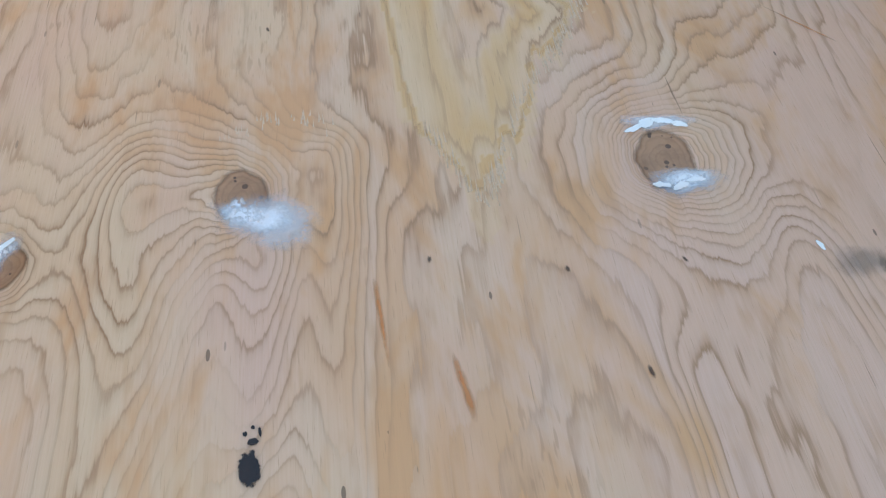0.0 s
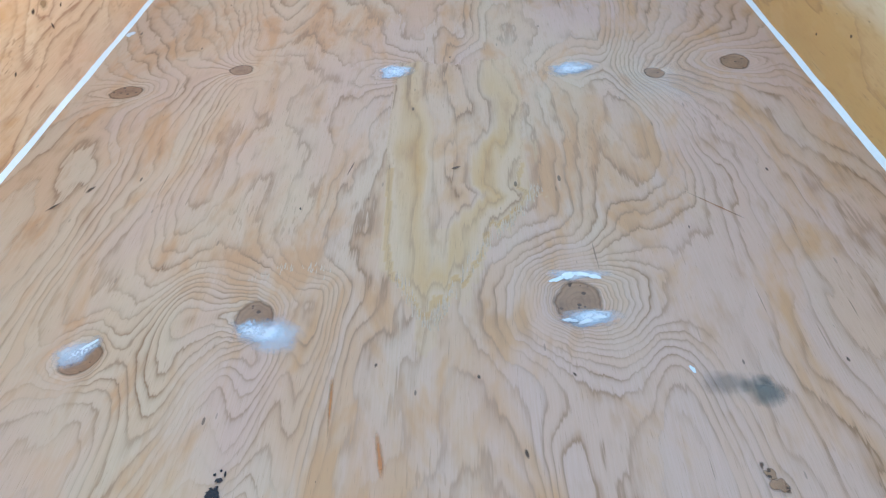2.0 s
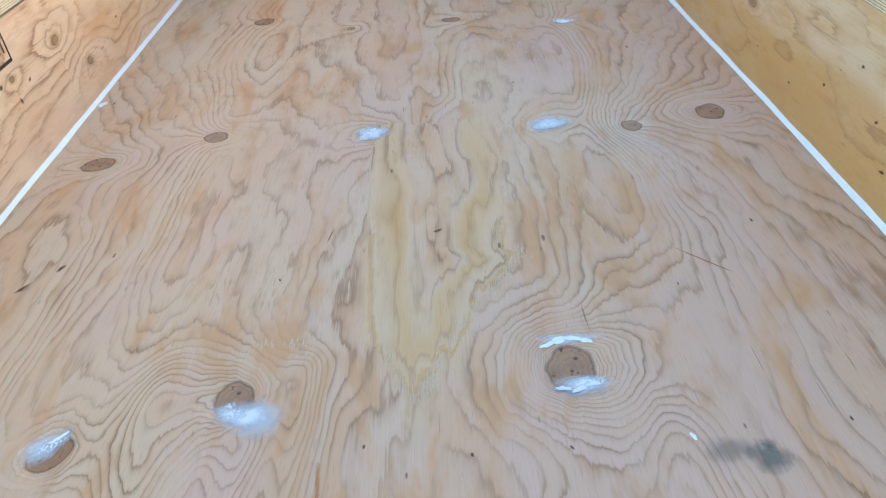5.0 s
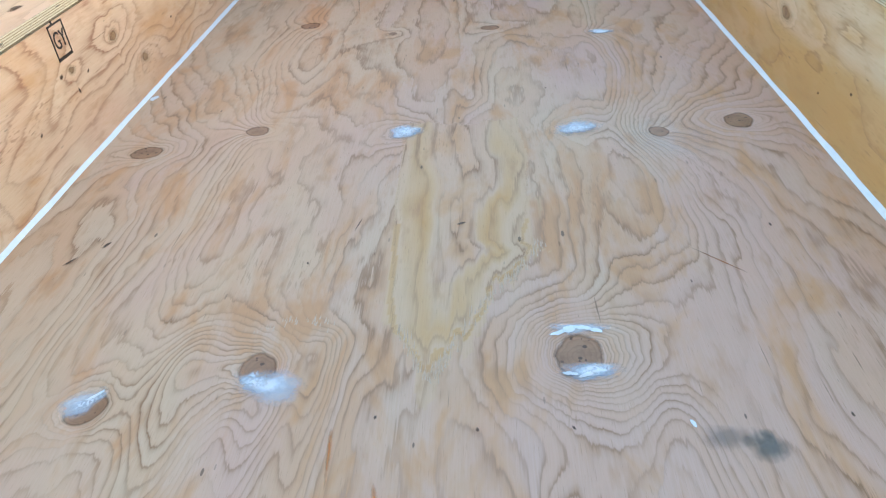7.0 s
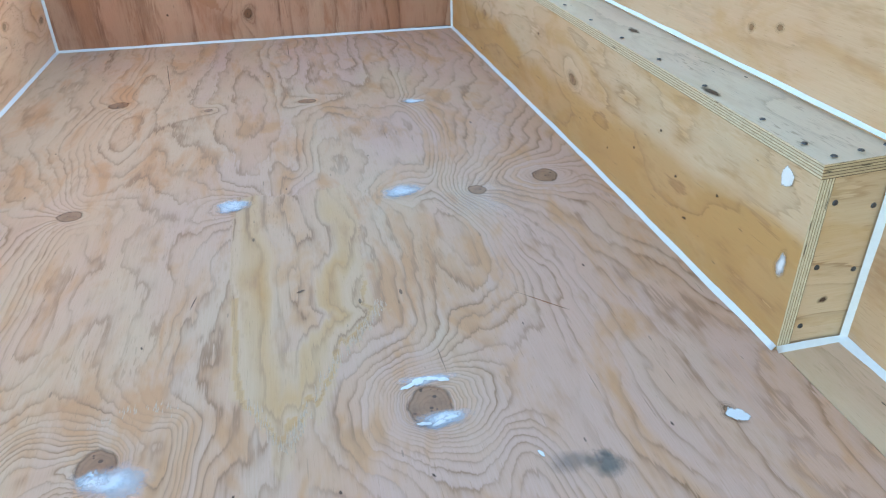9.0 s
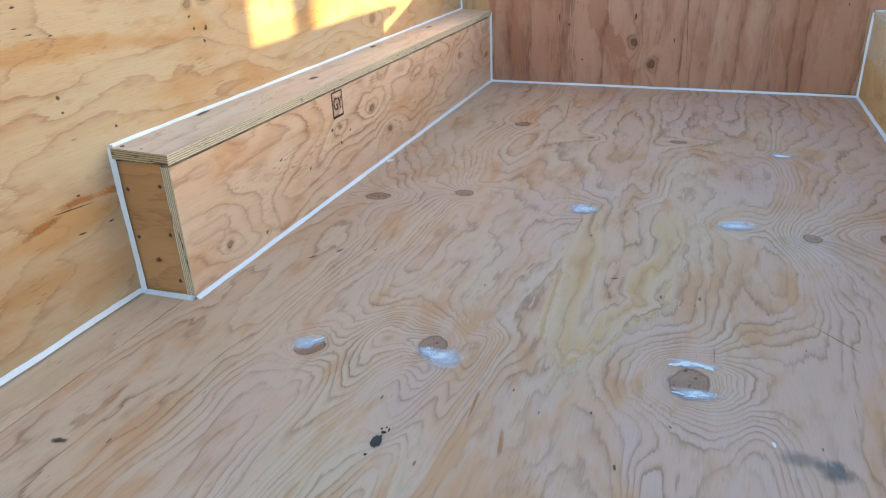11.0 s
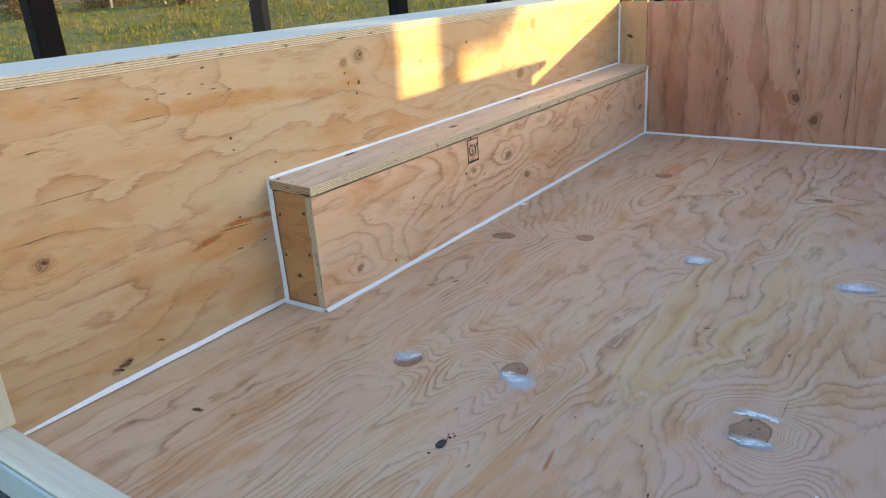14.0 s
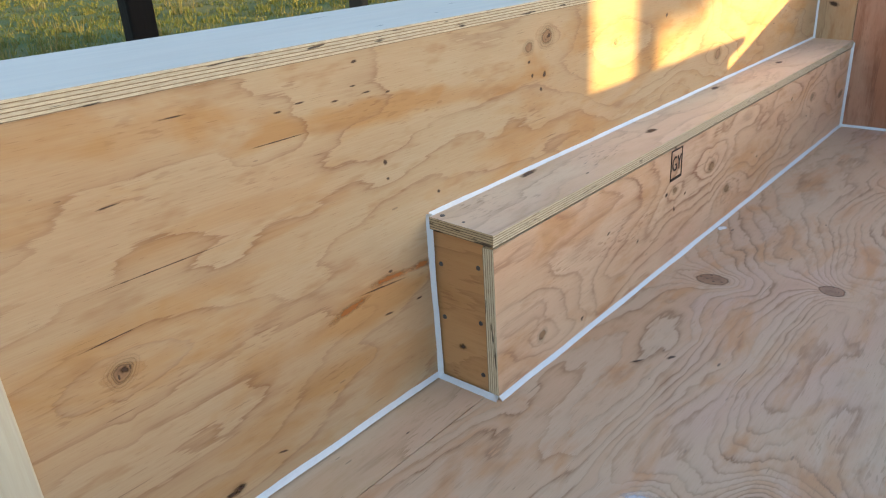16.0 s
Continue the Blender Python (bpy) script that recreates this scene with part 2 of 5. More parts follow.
def smear_material(name, col, rough, hard, streak, dirt=None, most=1.0, speck=0.0):
    """A wiped-on coat that thins towards its rim and sits in the grain."""
    m = Mat(name, rough)
    rim = m.attr("rim")
    n = m.noise(m.coord((420, 420, 60) if not streak else (330, 22, 60), world_space=True), 1.0, 4.0, 0.65)
    n2 = m.noise(m.coord((70, 70, 60), world_space=True), 1.0, 3.0, 0.6)
    cover = m.math("ADD", m.math("SUBTRACT", 1.0, rim), m.math("ADD", m.math("MULTIPLY", m.math("SUBTRACT", n, 0.5), 0.45), m.math("MULTIPLY", m.math("SUBTRACT", n2, 0.5), 0.8)))
    cover = m.ramp(cover, [(0.30 if hard else 0.06, 0.0), (0.38 if hard else 0.66, most)])
    if speck:
        holes = m.noise(m.coord((330, 210, 60), world_space=True), 1.0, 2.0, 0.6)
        cover = m.math("MULTIPLY", cover, m.ramp(holes, [(0.42, 1.0 - speck), (0.52, 1.0)]))
    m.alpha(cover)
    c = m.mix(m.ramp(n2, [(0.4, 0.0), (0.8, 0.4)]), col, dirt or tuple(v * 0.6 for v in col))
    m.set("Base Color", c).bump(m.math("ADD", n, n2), 0.5, 0.001)
    return m.m


FILLER = smear_material("wood_filler", (0.80, 0.84, 0.90), 0.55, False, False, (0.55, 0.50, 0.47))
FILLER_THIN = smear_material("thin_filler", (0.74, 0.79, 0.88), 0.5, False, False, (0.60, 0.58, 0.58), 0.6)
FILLER_SPECK = smear_material("speckled_filler", (0.82, 0.85, 0.90), 0.5, False, False, (0.6, 0.58, 0.56), 1.0, 0.85)
FILLER_HARD = smear_material("thick_filler", (0.84, 0.86, 0.88), 0.5, True, False, (0.7, 0.7, 0.7))
# very thin pale coat, at most 11 percent cover
FAINT_PALE = smear_material("faint_pale_coat", (0.78, 0.80, 0.84), 0.4, False, False, (0.7, 0.7, 0.72), 0.11)
BLACK_PAINT = smear_material("black_paint", (0.018, 0.012, 0.012), 0.25, True, False, (0.05, 0.03, 0.025))
BROWN_MARK = smear_material("brown_mark", (0.085, 0.04, 0.022), 0.5, False, True, None, 0.92)
BLUE_STAIN = smear_material("blue_stain", (0.03, 0.095, 0.105), 0.45, False, True, (0.12, 0.18, 0.18), 0.5)
FAINT_STAIN = smear_material("faint_blue_stain", (0.06, 0.11, 0.12), 0.45, False, True, (0.16, 0.20, 0.20), 0.33)
ORANGE_STAIN = smear_material("resin_stain", (0.58, 0.20, 0.04), 0.45, False, True, (0.5, 0.17, 0.035), 0.6)


def simple(name, col, rough=0.5, metal=0.0, vary=0.25, scale=30.0, bump=0.2, dist=0.001, stretch=(1, 1, 1), second=None, spec=0.4):
    m = Mat(name, rough, metal, spec)
    n = m.noise(m.coord(tuple(scale * s for s in stretch)), 1.0, 4.0, 0.6)
    n2 = m.noise(m.coord(tuple(scale * 0.12 * s for s in stretch), (4, 2, 1)), 1.0, 3.0, 0.6)
    c = m.mix(m.ramp(n, [(0.35, 0.0), (0.7, vary)]), col, second or tuple(v * 0.5 for v in col))
    c = m.mix(m.ramp(n2, [(0.4, 0.0), (0.75, vary * 0.8)]), c, tuple(v * 0.7 for v in col))
    m.set("Base Color", c).bump(n, bump, dist)
    return m.m


CAULK = simple("caulk", (0.82, 0.84, 0.86), 0.35, 0, 0.12, 120, 0.3, 0.001)
WHITE_PAINT = simple("white_paint", (0.66, 0.61, 0.53), 0.55, 0, 0.35, 45, 0.6, 0.0012, (1.0, 0.12, 1.0), (0.5, 0.47, 0.42))
BLUE_WHITE = simple("thin_white_paint", (0.55, 0.62, 0.64), 0.5, 0, 0.35, 25, 0.3, 0.001, (1, 1, 0.25), (0.5, 0.45, 0.34))
PINE = simple("pine_board", (0.70, 0.62, 0.46), 0.55, 0, 0.35, 220, 0.25, 0.0006, (1, 1, 0.04), (0.47, 0.33, 0.17))
PINE_X = simple("pine_sill", (0.74, 0.70, 0.58), 0.55, 0, 0.35, 220, 0.25, 0.0006, (0.04, 1, 1), (0.47, 0.36, 0.22))
SCREW = simple("screw_head", (0.12, 0.12, 0.13), 0.4, 0.7, 0.4, 300, 0.3)
INK = simple("stamp_ink", (0.035, 0.022, 0.018), 0.6, 0, 0.3, 400, 0.1)
DARK_STEEL = simple("dark_steel", (0.03, 0.03, 0.033), 0.5, 0.4, 0.3, 20)
POST_WOOD = simple("dark_post_wood", (0.009, 0.008, 0.008), 0.8, 0, 0.5, 40, 0.6, 0.004, (1, 1, 0.1), (0.018, 0.014, 0.012), 0.08)
SHORT_POST = simple("short_post_wood", (0.04, 0.028, 0.02), 0.8, 0, 0.5, 40, 0.6, 0.004, (1, 1, 0.1), (0.03, 0.022, 0.018))
STAKE = simple("pale_stake", (0.50, 0.43, 0.32), 0.8, 0, 0.4, 20)
WIRE = simple("fence_wire", (0.35, 0.34, 0.32), 0.5, 0.6, 0.2, 20)
BOX_GREY = simple("grey_box", (0.17, 0.22, 0.28), 0.45, 0, 0.15, 25, 0.15)
BOX_DARK = simple("grey_box_groove", (0.12, 0.145, 0.17), 0.5, 0, 0.15, 25)
BARK = simple("bark", (0.07, 0.05, 0.035), 0.9, 0, 0.5, 8, 0.6, 0.02)


# ---- mesh helpers ----
def obj(name, verts, faces, material, parent=None, m=None, label="", attrs=None, smooth=False):
    me = bpy.data.meshes.new(name)
    me.from_pydata([tuple(v) for v in verts], [], faces)
    for key, values in (attrs or {}).items():
        me.attributes.new(key, "FLOAT", "POINT").data.foreach_set("value", np.asarray(values, dtype=np.float32))
    if material:
        me.materials.append(material)
    if smooth:
        me.polygons.foreach_set("use_smooth", [True] * len(me.polygons))
    ob = new(name, me)
    if parent:
        ob.parent = parent
    if m is not None:
        ob.matrix_basis = m
    if label:
        ob["label"] = label
    return ob


def part(name, bm, material, parent=None, label="", m=None, smooth=False):
    me = bpy.data.meshes.new(name)
    bm.to_mesh(me)
    bm.free()
    me.materials.append(material)
    if smooth:
        me.polygons.foreach_set("use_smooth", [True] * len(me.polygons))
    ob = new(name, me)
    if parent:
        ob.parent = parent
    if m is not None:
        ob.matrix_basis = m
    if label:
        ob["label"] = label
    return ob


def block(lo, hi, bevel=0.0, seg=2, bm=None):
    """A box from corner to corner with worn edges."""
    bm = bm or bmesh.new()
    lo, hi = Vector(lo), Vector(hi)
    mid, size = (lo + hi) / 2, hi - lo
    got = bmesh.ops.create_cube(bm, size=1.0, matrix=Matrix.Translation(mid) @ Matrix.Diagonal((*size, 1)))
    if bevel:
        edges = list({e for v in got["verts"] for e in v.link_edges})
        bmesh.ops.bevel(bm, geom=edges, offset=bevel, segments=seg, affect="EDGES", profile=0.5)
    return bm


def tube(bm, a, b, r0, r1, n=8):
    a, b = Vector(a), Vector(b)
    turn = (b - a).to_track_quat("Z", "Y").to_matrix().to_4x4()
    bmesh.ops.create_cone(bm, segments=n, radius1=r0, radius2=r1, depth=(b - a).length, cap_ends=True, matrix=Matrix.Translation((a + b) / 2) @ turn)
    return bm


def empty(name, at, label, category, group=""):
    ob = new(name)
    ob.empty_display_size = 0.05
    ob.location = at
    return tagged(ob, label, category, group)


def axes(origin, x, y, z):
    m = Matrix((x, y, z)).transposed().to_4x4()
    m.translation = origin
    return m


LATTICE = np.random.RandomState(5).rand(8, 97, 97)


def vn(x, y, k=0):
    """Smooth value noise, -1 to 1."""
    g = LATTICE[k % 8]
    xi, yi = np.floor(x).astype(int), np.floor(y).astype(int)
    fx, fy = x - xi, y - yi
    fx, fy = fx ** 3 * (fx * (fx * 6 - 15) + 10), fy ** 3 * (fy * (fy * 6 - 15) + 10)
    a, b = g[xi % 97, yi % 97], g[(xi + 1) % 97, yi % 97]
    c, d = g[xi % 97, (yi + 1) % 97], g[(xi + 1) % 97, (yi + 1) % 97]
    return ((a * (1 - fx) + b * fx) * (1 - fy) + (c * (1 - fx) + d * fx) * fy) * 2 - 1


def ring_field(X, Y, slope, amp, fx, fy, k, knots, lively=1.0):
    """Growth rings as a rotary cut shows them: long meanders along y that crowd round the knots."""
    wx = X + lively * (0.03 * vn(X * 5, Y * 2.5, k + 3) + 0.008 * vn(X * 21, Y * 9, k + 4))
    wy = Y + 0.09 * vn(X * 3, Y * 2, k + 5)
    r = slope * wx + amp * (vn(wx * fx, wy * fy, k) + 0.5 * vn(wx * fx * 2.1 + 7, wy * fy * 2.2, k + 1) + 0.22 * vn(wx * fx * 4.6, wy * fy * 5 + 3, k + 2))
    calm = 1.0
    for kx, ky, a, b, n in knots:
        calm = calm * (1 - 0.85 * np.exp(-(((X - kx) / (a * 2.2)) ** 2 + ((Y - ky) / (b * 2.2)) ** 2)))
    r = r + calm * lively * (0.55 * vn(X * 17, Y * 6.5, k + 6) + 0.36 * vn(X * 37, Y * 13, k + 7) + 0.2 * vn(X * 83, Y * 26, k))
    for kx, ky, a, b, n in knots:
        dx, dy = X - kx, Y - ky
        d = np.sqrt((dx / a) ** 2 + (dy / b) ** 2 + 1e-6) * (1 + 0.18 * vn(np.arctan2(dy, dx) * 1.6 + 9, kx * 31 + 0 * X + 5, k))
        r = r + n * np.exp(-d)
    return r


def panel(name, w, h, thick, m, material, field, step=0.006, parent=None, relief=None, label="", edge=None, taper=0.0, end_edge=None):
    """A sheet with its face at local z = 0: width across the grain, height along it."""
    nx, ny = max(2, int(w / step) + 1), max(2, int(h / step) + 1)
    X, Y = np.meshgrid(np.linspace(0, w, nx), np.linspace(0, h, ny), indexing="ij")
    ring, tint, *extra = field(X, Y)
    Z = relief(X, Y) if relief else 0 * X
    V = np.stack([X.ravel(), (Y * (1 - taper * X / w)).ravel(), Z.ravel()], 1)
    idx = np.arange(nx * ny).reshape(nx, ny)
    quads = np.stack([idx[:-1, :-1], idx[1:, :-1], idx[1:, 1:], idx[:-1, 1:]], -1).reshape(-1, 4).tolist()
    rim = list(idx[:, 0]) + list(idx[-1, 1:]) + list(idx[-2::-1, -1]) + list(idx[0, -2:0:-1])
    low = V[rim].copy()
    low[:, 2] = -thick
    top = V[rim].copy()
    n0, nr = len(V), len(rim)
    V = np.concatenate([V, top, low])
    sides = [(n0 + i, n0 + nr + i, n0 + nr + (i + 1) % nr, n0 + (i + 1) % nr) for i in range(nr)]
    back = [tuple(n0 + nr + i for i in range(nr - 1, -1, -1))]
    pad = np.zeros(2 * nr)
    me = bpy.data.meshes.new(name)
    me.from_pydata(V.tolist(), [], quads + sides + back)
    me.attributes.new("ring", "FLOAT", "POINT").data.foreach_set("value", np.concatenate([ring.ravel(), pad]).astype(np.float32))
    me.attributes.new("tint", "FLOAT", "POINT").data.foreach_set("value", np.concatenate([tint.ravel(), pad]).astype(np.float32))
    if extra:
        me.attributes.new("figure", "FLOAT", "POINT").data.foreach_set("value", np.concatenate([extra[0].ravel(), pad]).astype(np.float32))
    me.materials.append(material)
    me.materials.append(edge or EDGE)
    me.materials.append(end_edge or edge or EDGE)
    me.polygons.foreach_set("material_index", [0] * len(quads) + [2] * (nx - 1) + [1] * (len(sides) - nx + 2))
    if relief:
        me.polygons.foreach_set("use_smooth", [True] * len(quads) + [False] * (len(sides) + 1))
    ob = new(name, me)
    if parent:
        ob.parent = parent
    ob.matrix_basis = m
    if label:
        ob["label"] = label
    return ob


def patch(name, cx, cy, rx, ry, turn, material, parent=None, m=None, lift=0.0008, ground=None, wob=0.12, seed=0, label="", dome=0.0):
    """A thin round-ish coat or knot on a sheet, in the sheet's local plane, with its thickness rising to the middle."""
    n, rings_ = 28, 7
    rnd = random.Random(seed + int(abs(cx * 7919 + cy * 104729)))
    ph = [rnd.uniform(0, 6.28) for _ in range(4)]
    vs, rim, fs = [], [], []
    c, s = math.cos(radians(turn)), math.sin(radians(turn))
    for j in range(rings_ + 1):
        f = j / rings_
        for i in range(n if j else 1):
            a = 2 * math.pi * i / n
            q = f * (1 + wob * (math.sin(2 * a + ph[0]) + 0.6 * math.sin(3 * a + ph[1]) + 0.4 * math.sin(5 * a + ph[2])))
            x, y = rx * q * math.cos(a), ry * q * math.sin(a)
            px, py = cx + c * x - s * y, cy + s * x + c * y
            z = float(ground(np.array([[px]]), np.array([[py]]))[0, 0]) if ground else 0.0
            vs.append((px, py, z + lift + dome * (1 - f * f)))
            rim.append(f)
    for j in range(rings_):
        for i in range(n):
            k = (i + 1) % n
            if j == 0:
                fs.append((0, 1 + i, 1 + k))
            else:
                a0, b0 = 1 + (j - 1) * n, 1 + j * n
                fs.append((a0 + i, b0 + i, b0 + k, a0 + k))
    return obj(name, vs, fs, material, parent, m, label, {"rim": rim}, True)


def bead(a, b, d1, d2, r, seed=0, smear=1.0, sag=0.0, since=0.33, thin=1.0):
    """A bead of white caulk in the corner from a to b, reaching r along both surfaces."""
    a, b, d1, d2 = (Vector(v) for v in (a, b, d1, d2))
    n = max(6, int((b - a).length / 0.012))
    vs, fs = [], []
    for i in range(n + 1):
        p = a.lerp(b, i / n)
        p.z -= sag * max(0.0, (i / n - since) / (1 - since))
        w = r * (1 + 0.28 * noise.noise(Vector((i * 0.13, seed * 3.7, 0))) + 0.1 * noise.noise(Vector((i * 0.5, seed * 1.3, 4))))
        w2 = r * smear * (1 + 0.32 * noise.noise(Vector((i * 0.11, seed * 2.9, 8))) + 0.08 * noise.noise(Vector((i * 0.6, seed, 2))))
        w, w2 = w * min(1.0, thin + 2.2 * i / n), w2 * min(1.0, thin + 2.2 * i / n)
        for f1, f2 in ((1.0, 0.02), (0.94, 0.1), (0.5, 0.42), (0.36, 0.56), (0.1, 0.94), (0.02, 1.0)):
            vs.append(p + d1 * w2 * f1 + d2 * w * f2)
    for i in range(n):
        for j in range(5):
            fs.append((i * 6 + j, i * 6 + j + 1, i * 6 + 7 + j, i * 6 + 6 + j))
    fs += [tuple(range(5, -1, -1)), tuple(range(n * 6, n * 6 + 6))]
    ob = obj("caulk_bead", vs, fs, CAULK, smooth=True)
    return tagged(ob, "white caulk bead sealing a plywood joint", "caulk", "caulk beads along the joints")


def screw(parent, at, normal, r=0.0038):
    """A countersunk dark screw head with a cross recess."""
    bm = bmesh.new()
    z = Vector(normal)
    turn = z.to_track_quat("Z", "Y").to_matrix().to_4x4()
    m = Matrix.Translation(Vector(at)) @ turn
    bmesh.ops.create_cone(bm, segments=14, radius1=r, radius2=r * 0.82, depth=0.0012, cap_ends=True, matrix=m @ Matrix.Translation((0, 0, 0.0002)))
    for w, h in ((r * 1.1, r * 0.25), (r * 0.25, r * 1.1)):
        bmesh.ops.create_cube(bm, size=1.0, matrix=m @ Matrix.Translation((0, 0, 0.0007)) @ Matrix.Diagonal((w, h, 0.0006, 1)))
    return part("screw", bm, SCREW, parent)


# ---- measures of the bed ----
XL, XR = -0.63, 0.81          # inner faces of the side walls
BL, BR = -0.520, 0.715        # inner faces of the wheel boxes
YR, YF = -0.155, 2.16         # rear edge of the floor, front wall
YBL, YBR = 0.393, 0.375       # rear ends of the wheel boxes
HB, HW, PLY = 0.252, 0.498, 0.018
GROUND = -0.60

# ---- floor ----
FLOOR_KNOTS = [
    # x, y, radius across, radius along, ring reach across, along, rings, hollow
    (-0.260, 0.320, 0.020, 0.030, 0.028, 0.030, 15.0, 0.0045),
    (-0.082, 0.374, 0.024, 0.028, 0.034, 0.038, 20.0, 0.0050),
    (0.279, 0.383, 0.030, 0.034, 0.043, 0.043, 30.0, 0.0048),
    (-0.425, 0.926, 0.030, 0.024, 0.055, 0.028, 9.0, 0.0015),
    (-0.238, 0.992, 0.023, 0.021, 0.045, 0.026, 8.0, 0.0010),
    (0.041, 0.958, 0.026, 0.026, 0.042, 0.034, 9.0, 0.0015),
    (0.339, 0.941, 0.026, 0.024, 0.040, 0.034, 6.0, 0.0015),
    (0.473, 0.912, 0.017, 0.020, 0.034, 0.028, 5.0, 0.0010),
    (0.612, 0.940, 0.026, 0.030, 0.048, 0.036, 11.0, 0.0015),
    (-0.253, 1.595, 0.026, 0.024, 0.050, 0.040, 4.0, 0.0008),
    (-0.035, 1.498, 0.010, 0.011, 0.030, 0.025, 3.0, 0.0),
    (0.199, 1.506, 0.022, 0.018, 0.045, 0.035, 4.0, 0.0008),
    (0.448, 1.438, 0.024, 0.018, 0.045, 0.035, 4.0, 0.0015),
]
FX0, FY0 = BL - 0.020, YR
floor_m = axes((FX0, FY0, 0), Vector((1, 0, 0)), Vector((0, 1, 0)), Vector((0, 0, 1)))


def floor_relief(X, Y):
    Z = 0.0005 * vn(X * 7, Y * 4, 2) - 0.0135 * np.clip(X / 1.23, 0, 1) * np.clip((Y - 1.1) / 1.2, 0, 1)
    for x, y, rx, ry, *_, deep in FLOOR_KNOTS:
        d2 = ((X + FX0 - x) / rx) ** 2 + ((Y + FY0 - y) / ry) ** 2
        Z = Z - deep * np.exp(-d2 ** 3 * 0.5) + deep * 0.22 * np.exp(-(np.sqrt(d2) - 1.75) ** 2 * 5)
    return Z


ARCHES = [
    # x, y of the tip, half width, softness of the tip, rings, -1: running down the sheet, 1: up it
    (-0.170, 0.455, 0.046, 0.050, 9.0, -1),
    (-0.072, 0.335, 0.026, 0.020, 5.0, -1),
    (-0.012, 0.435, 0.026, 0.030, 5.0, -1),
    (-0.065, 0.170, 0.040, 0.050, -6.0, -1),
    (0.365, 0.315, 0.040, 0.050, -5.0, -1),
    (0.240, 0.235, 0.030, 0.040, 4.0, -1),
    (-0.215, 0.560, 0.055, 0.100, -5.0, 1),
    (0.410, 0.560, 0.045, 0.070, -5.0, 1),
    (0.150, 1.060, 0.060, 0.100, 5.0, 1),
    (-0.400, 0.760, 0.060, 0.090, 5.0, -1),
]


def floor_field(X, Y):
    """Growth rings of the floor sheet, its colour change, and the pointed yellow flame down its middle."""
    x, y = X + FX0, Y + FY0
    wx = x + 0.016 * vn(x * 6, y * 3.2, 3) + 0.006 * vn(x * 19, y * 9, 4)
    wy = y + 0.05 * vn(x * 4, y * 2.4, 5) + 0.014 * vn(x * 17, y * 8, 6)
    far = np.clip((y - 0.95) / 0.4, 0, 1)
    r = (30 - 8 * far) * np.abs(wx - 0.13) + 3.0 * vn(wx * 3.6 + 2, wy * 1.0, 0) + 1.3 * vn(wx * 8.4 + 7, wy * 2.0, 1)
    for k, yk in enumerate((0.37, 0.95, 1.53)):
        r = r + (2.4, 2.4, 1.0)[k] * np.exp(-np.abs(wy - yk) / 0.07) * vn(wx * 7 + 5 * k, wy * 1.5, k + 2)
    for cx, cy, a, b, n, way in ARCHES:
        along = way * (wy - cy) / b
        r = r + n * np.exp(-((wx - cx) / a) ** 2) / (1 + np.exp(-2.4 * along)) * np.exp(-np.clip(along, 0, 40) / 22)
    calm = 1.0
    for kx, ky, rx, ry, a, b, n, _ in FLOOR_KNOTS:
        calm = calm * (1 - 0.8 * np.exp(-((x - kx) / (a * 1.8)) ** 2 - ((y - ky) / (b * 1.8)) ** 2))
    r = r + calm * (1 - 0.45 * far) * (0.50 * vn(x * 24, y * 10, 7) + 0.26 * vn(x * 52, y * 21, 1) + 0.14 * vn(x * 110, y * 40, 2))
    for kx, ky, rx, ry, a, b, n, _ in FLOOR_KNOTS:
        dx, dy = x - kx, y - ky
        out = np.hypot(dx, dy) + 1e-6
        cx, cy = dx / out, dy / out
        d = np.sqrt((dx / a) ** 2 + (dy / b) ** 2 + 1e-6) * (1 + 0.11 * vn(cx * 1.5 + 9 + kx * 31, cy * 1.5 + 5, 3) + 0.04 * vn(cx * 5 + 9 + kx * 17, cy * 5 + 30 * out, 4))
        r = r + n * np.exp(-d)
    jag = 0.012 * vn(x * 85, y * 7, 3) + 0.007 * vn(x * 190, y * 12, 5) + 0.012 * vn(x * 20, y * 6, 4)
    ys = y + 1.0 * jag
    left = np.interp(ys, (0.345, 0.38, 0.43, 0.50, 0.62, 0.80, 0.97), (0.120, 0.098, 0.068, 0.058, 0.052, 0.044, 0.040)) + 0.25 * jag
    right = np.interp(ys, (0.345, 0.39, 0.445, 0.49, 0.53, 0.585, 0.61, 0.70, 0.83, 0.97), (0.116, 0.131, 0.162, 0.180, 0.206, 0.240, 0.222, 0.232, 0.254, 0.236)) + 0.25 * jag
    s = np.minimum(x - left, right - x)
    inside = ((s > 0) & (y < 0.985 + 0.6 * jag)).astype(float)
    depth = s + 0.012 * vn(x * 22, y * 9, 1) + 0.006 * vn(x * 46, y * 17, 3) + 0.10 * np.clip(0.55 - y, 0, 0.2) * 0.3
    flame = 36 * depth + 0.35 * vn(x * 11, y * 3, 2)
    r = r * (1 - inside) + (flame + 40) * inside
    skirt = np.interp(y, (0.28, 0.305, 0.33, 0.40, 0.60), (-0.03, 0.0, 0.026, 0.042, 0.02)) - np.abs(x - 0.112 - 0.25 * np.clip(y - 0.36, 0, 0.2)) + 2.0 * jag
    rim = ((s > -0.015 - jag) & (s <= 0) & (x > 0.118) & (y < 0.72) & (y > 0.34)) | ((s <= 0) & (skirt > 0) & (y < 0.46))
    streak = (s <= 0) & (np.abs(x - 0.052 + 0.012 * (y - 0.6) - 0.3 * jag) < 0.006) & (y > 0.44) & (y < 0.95)
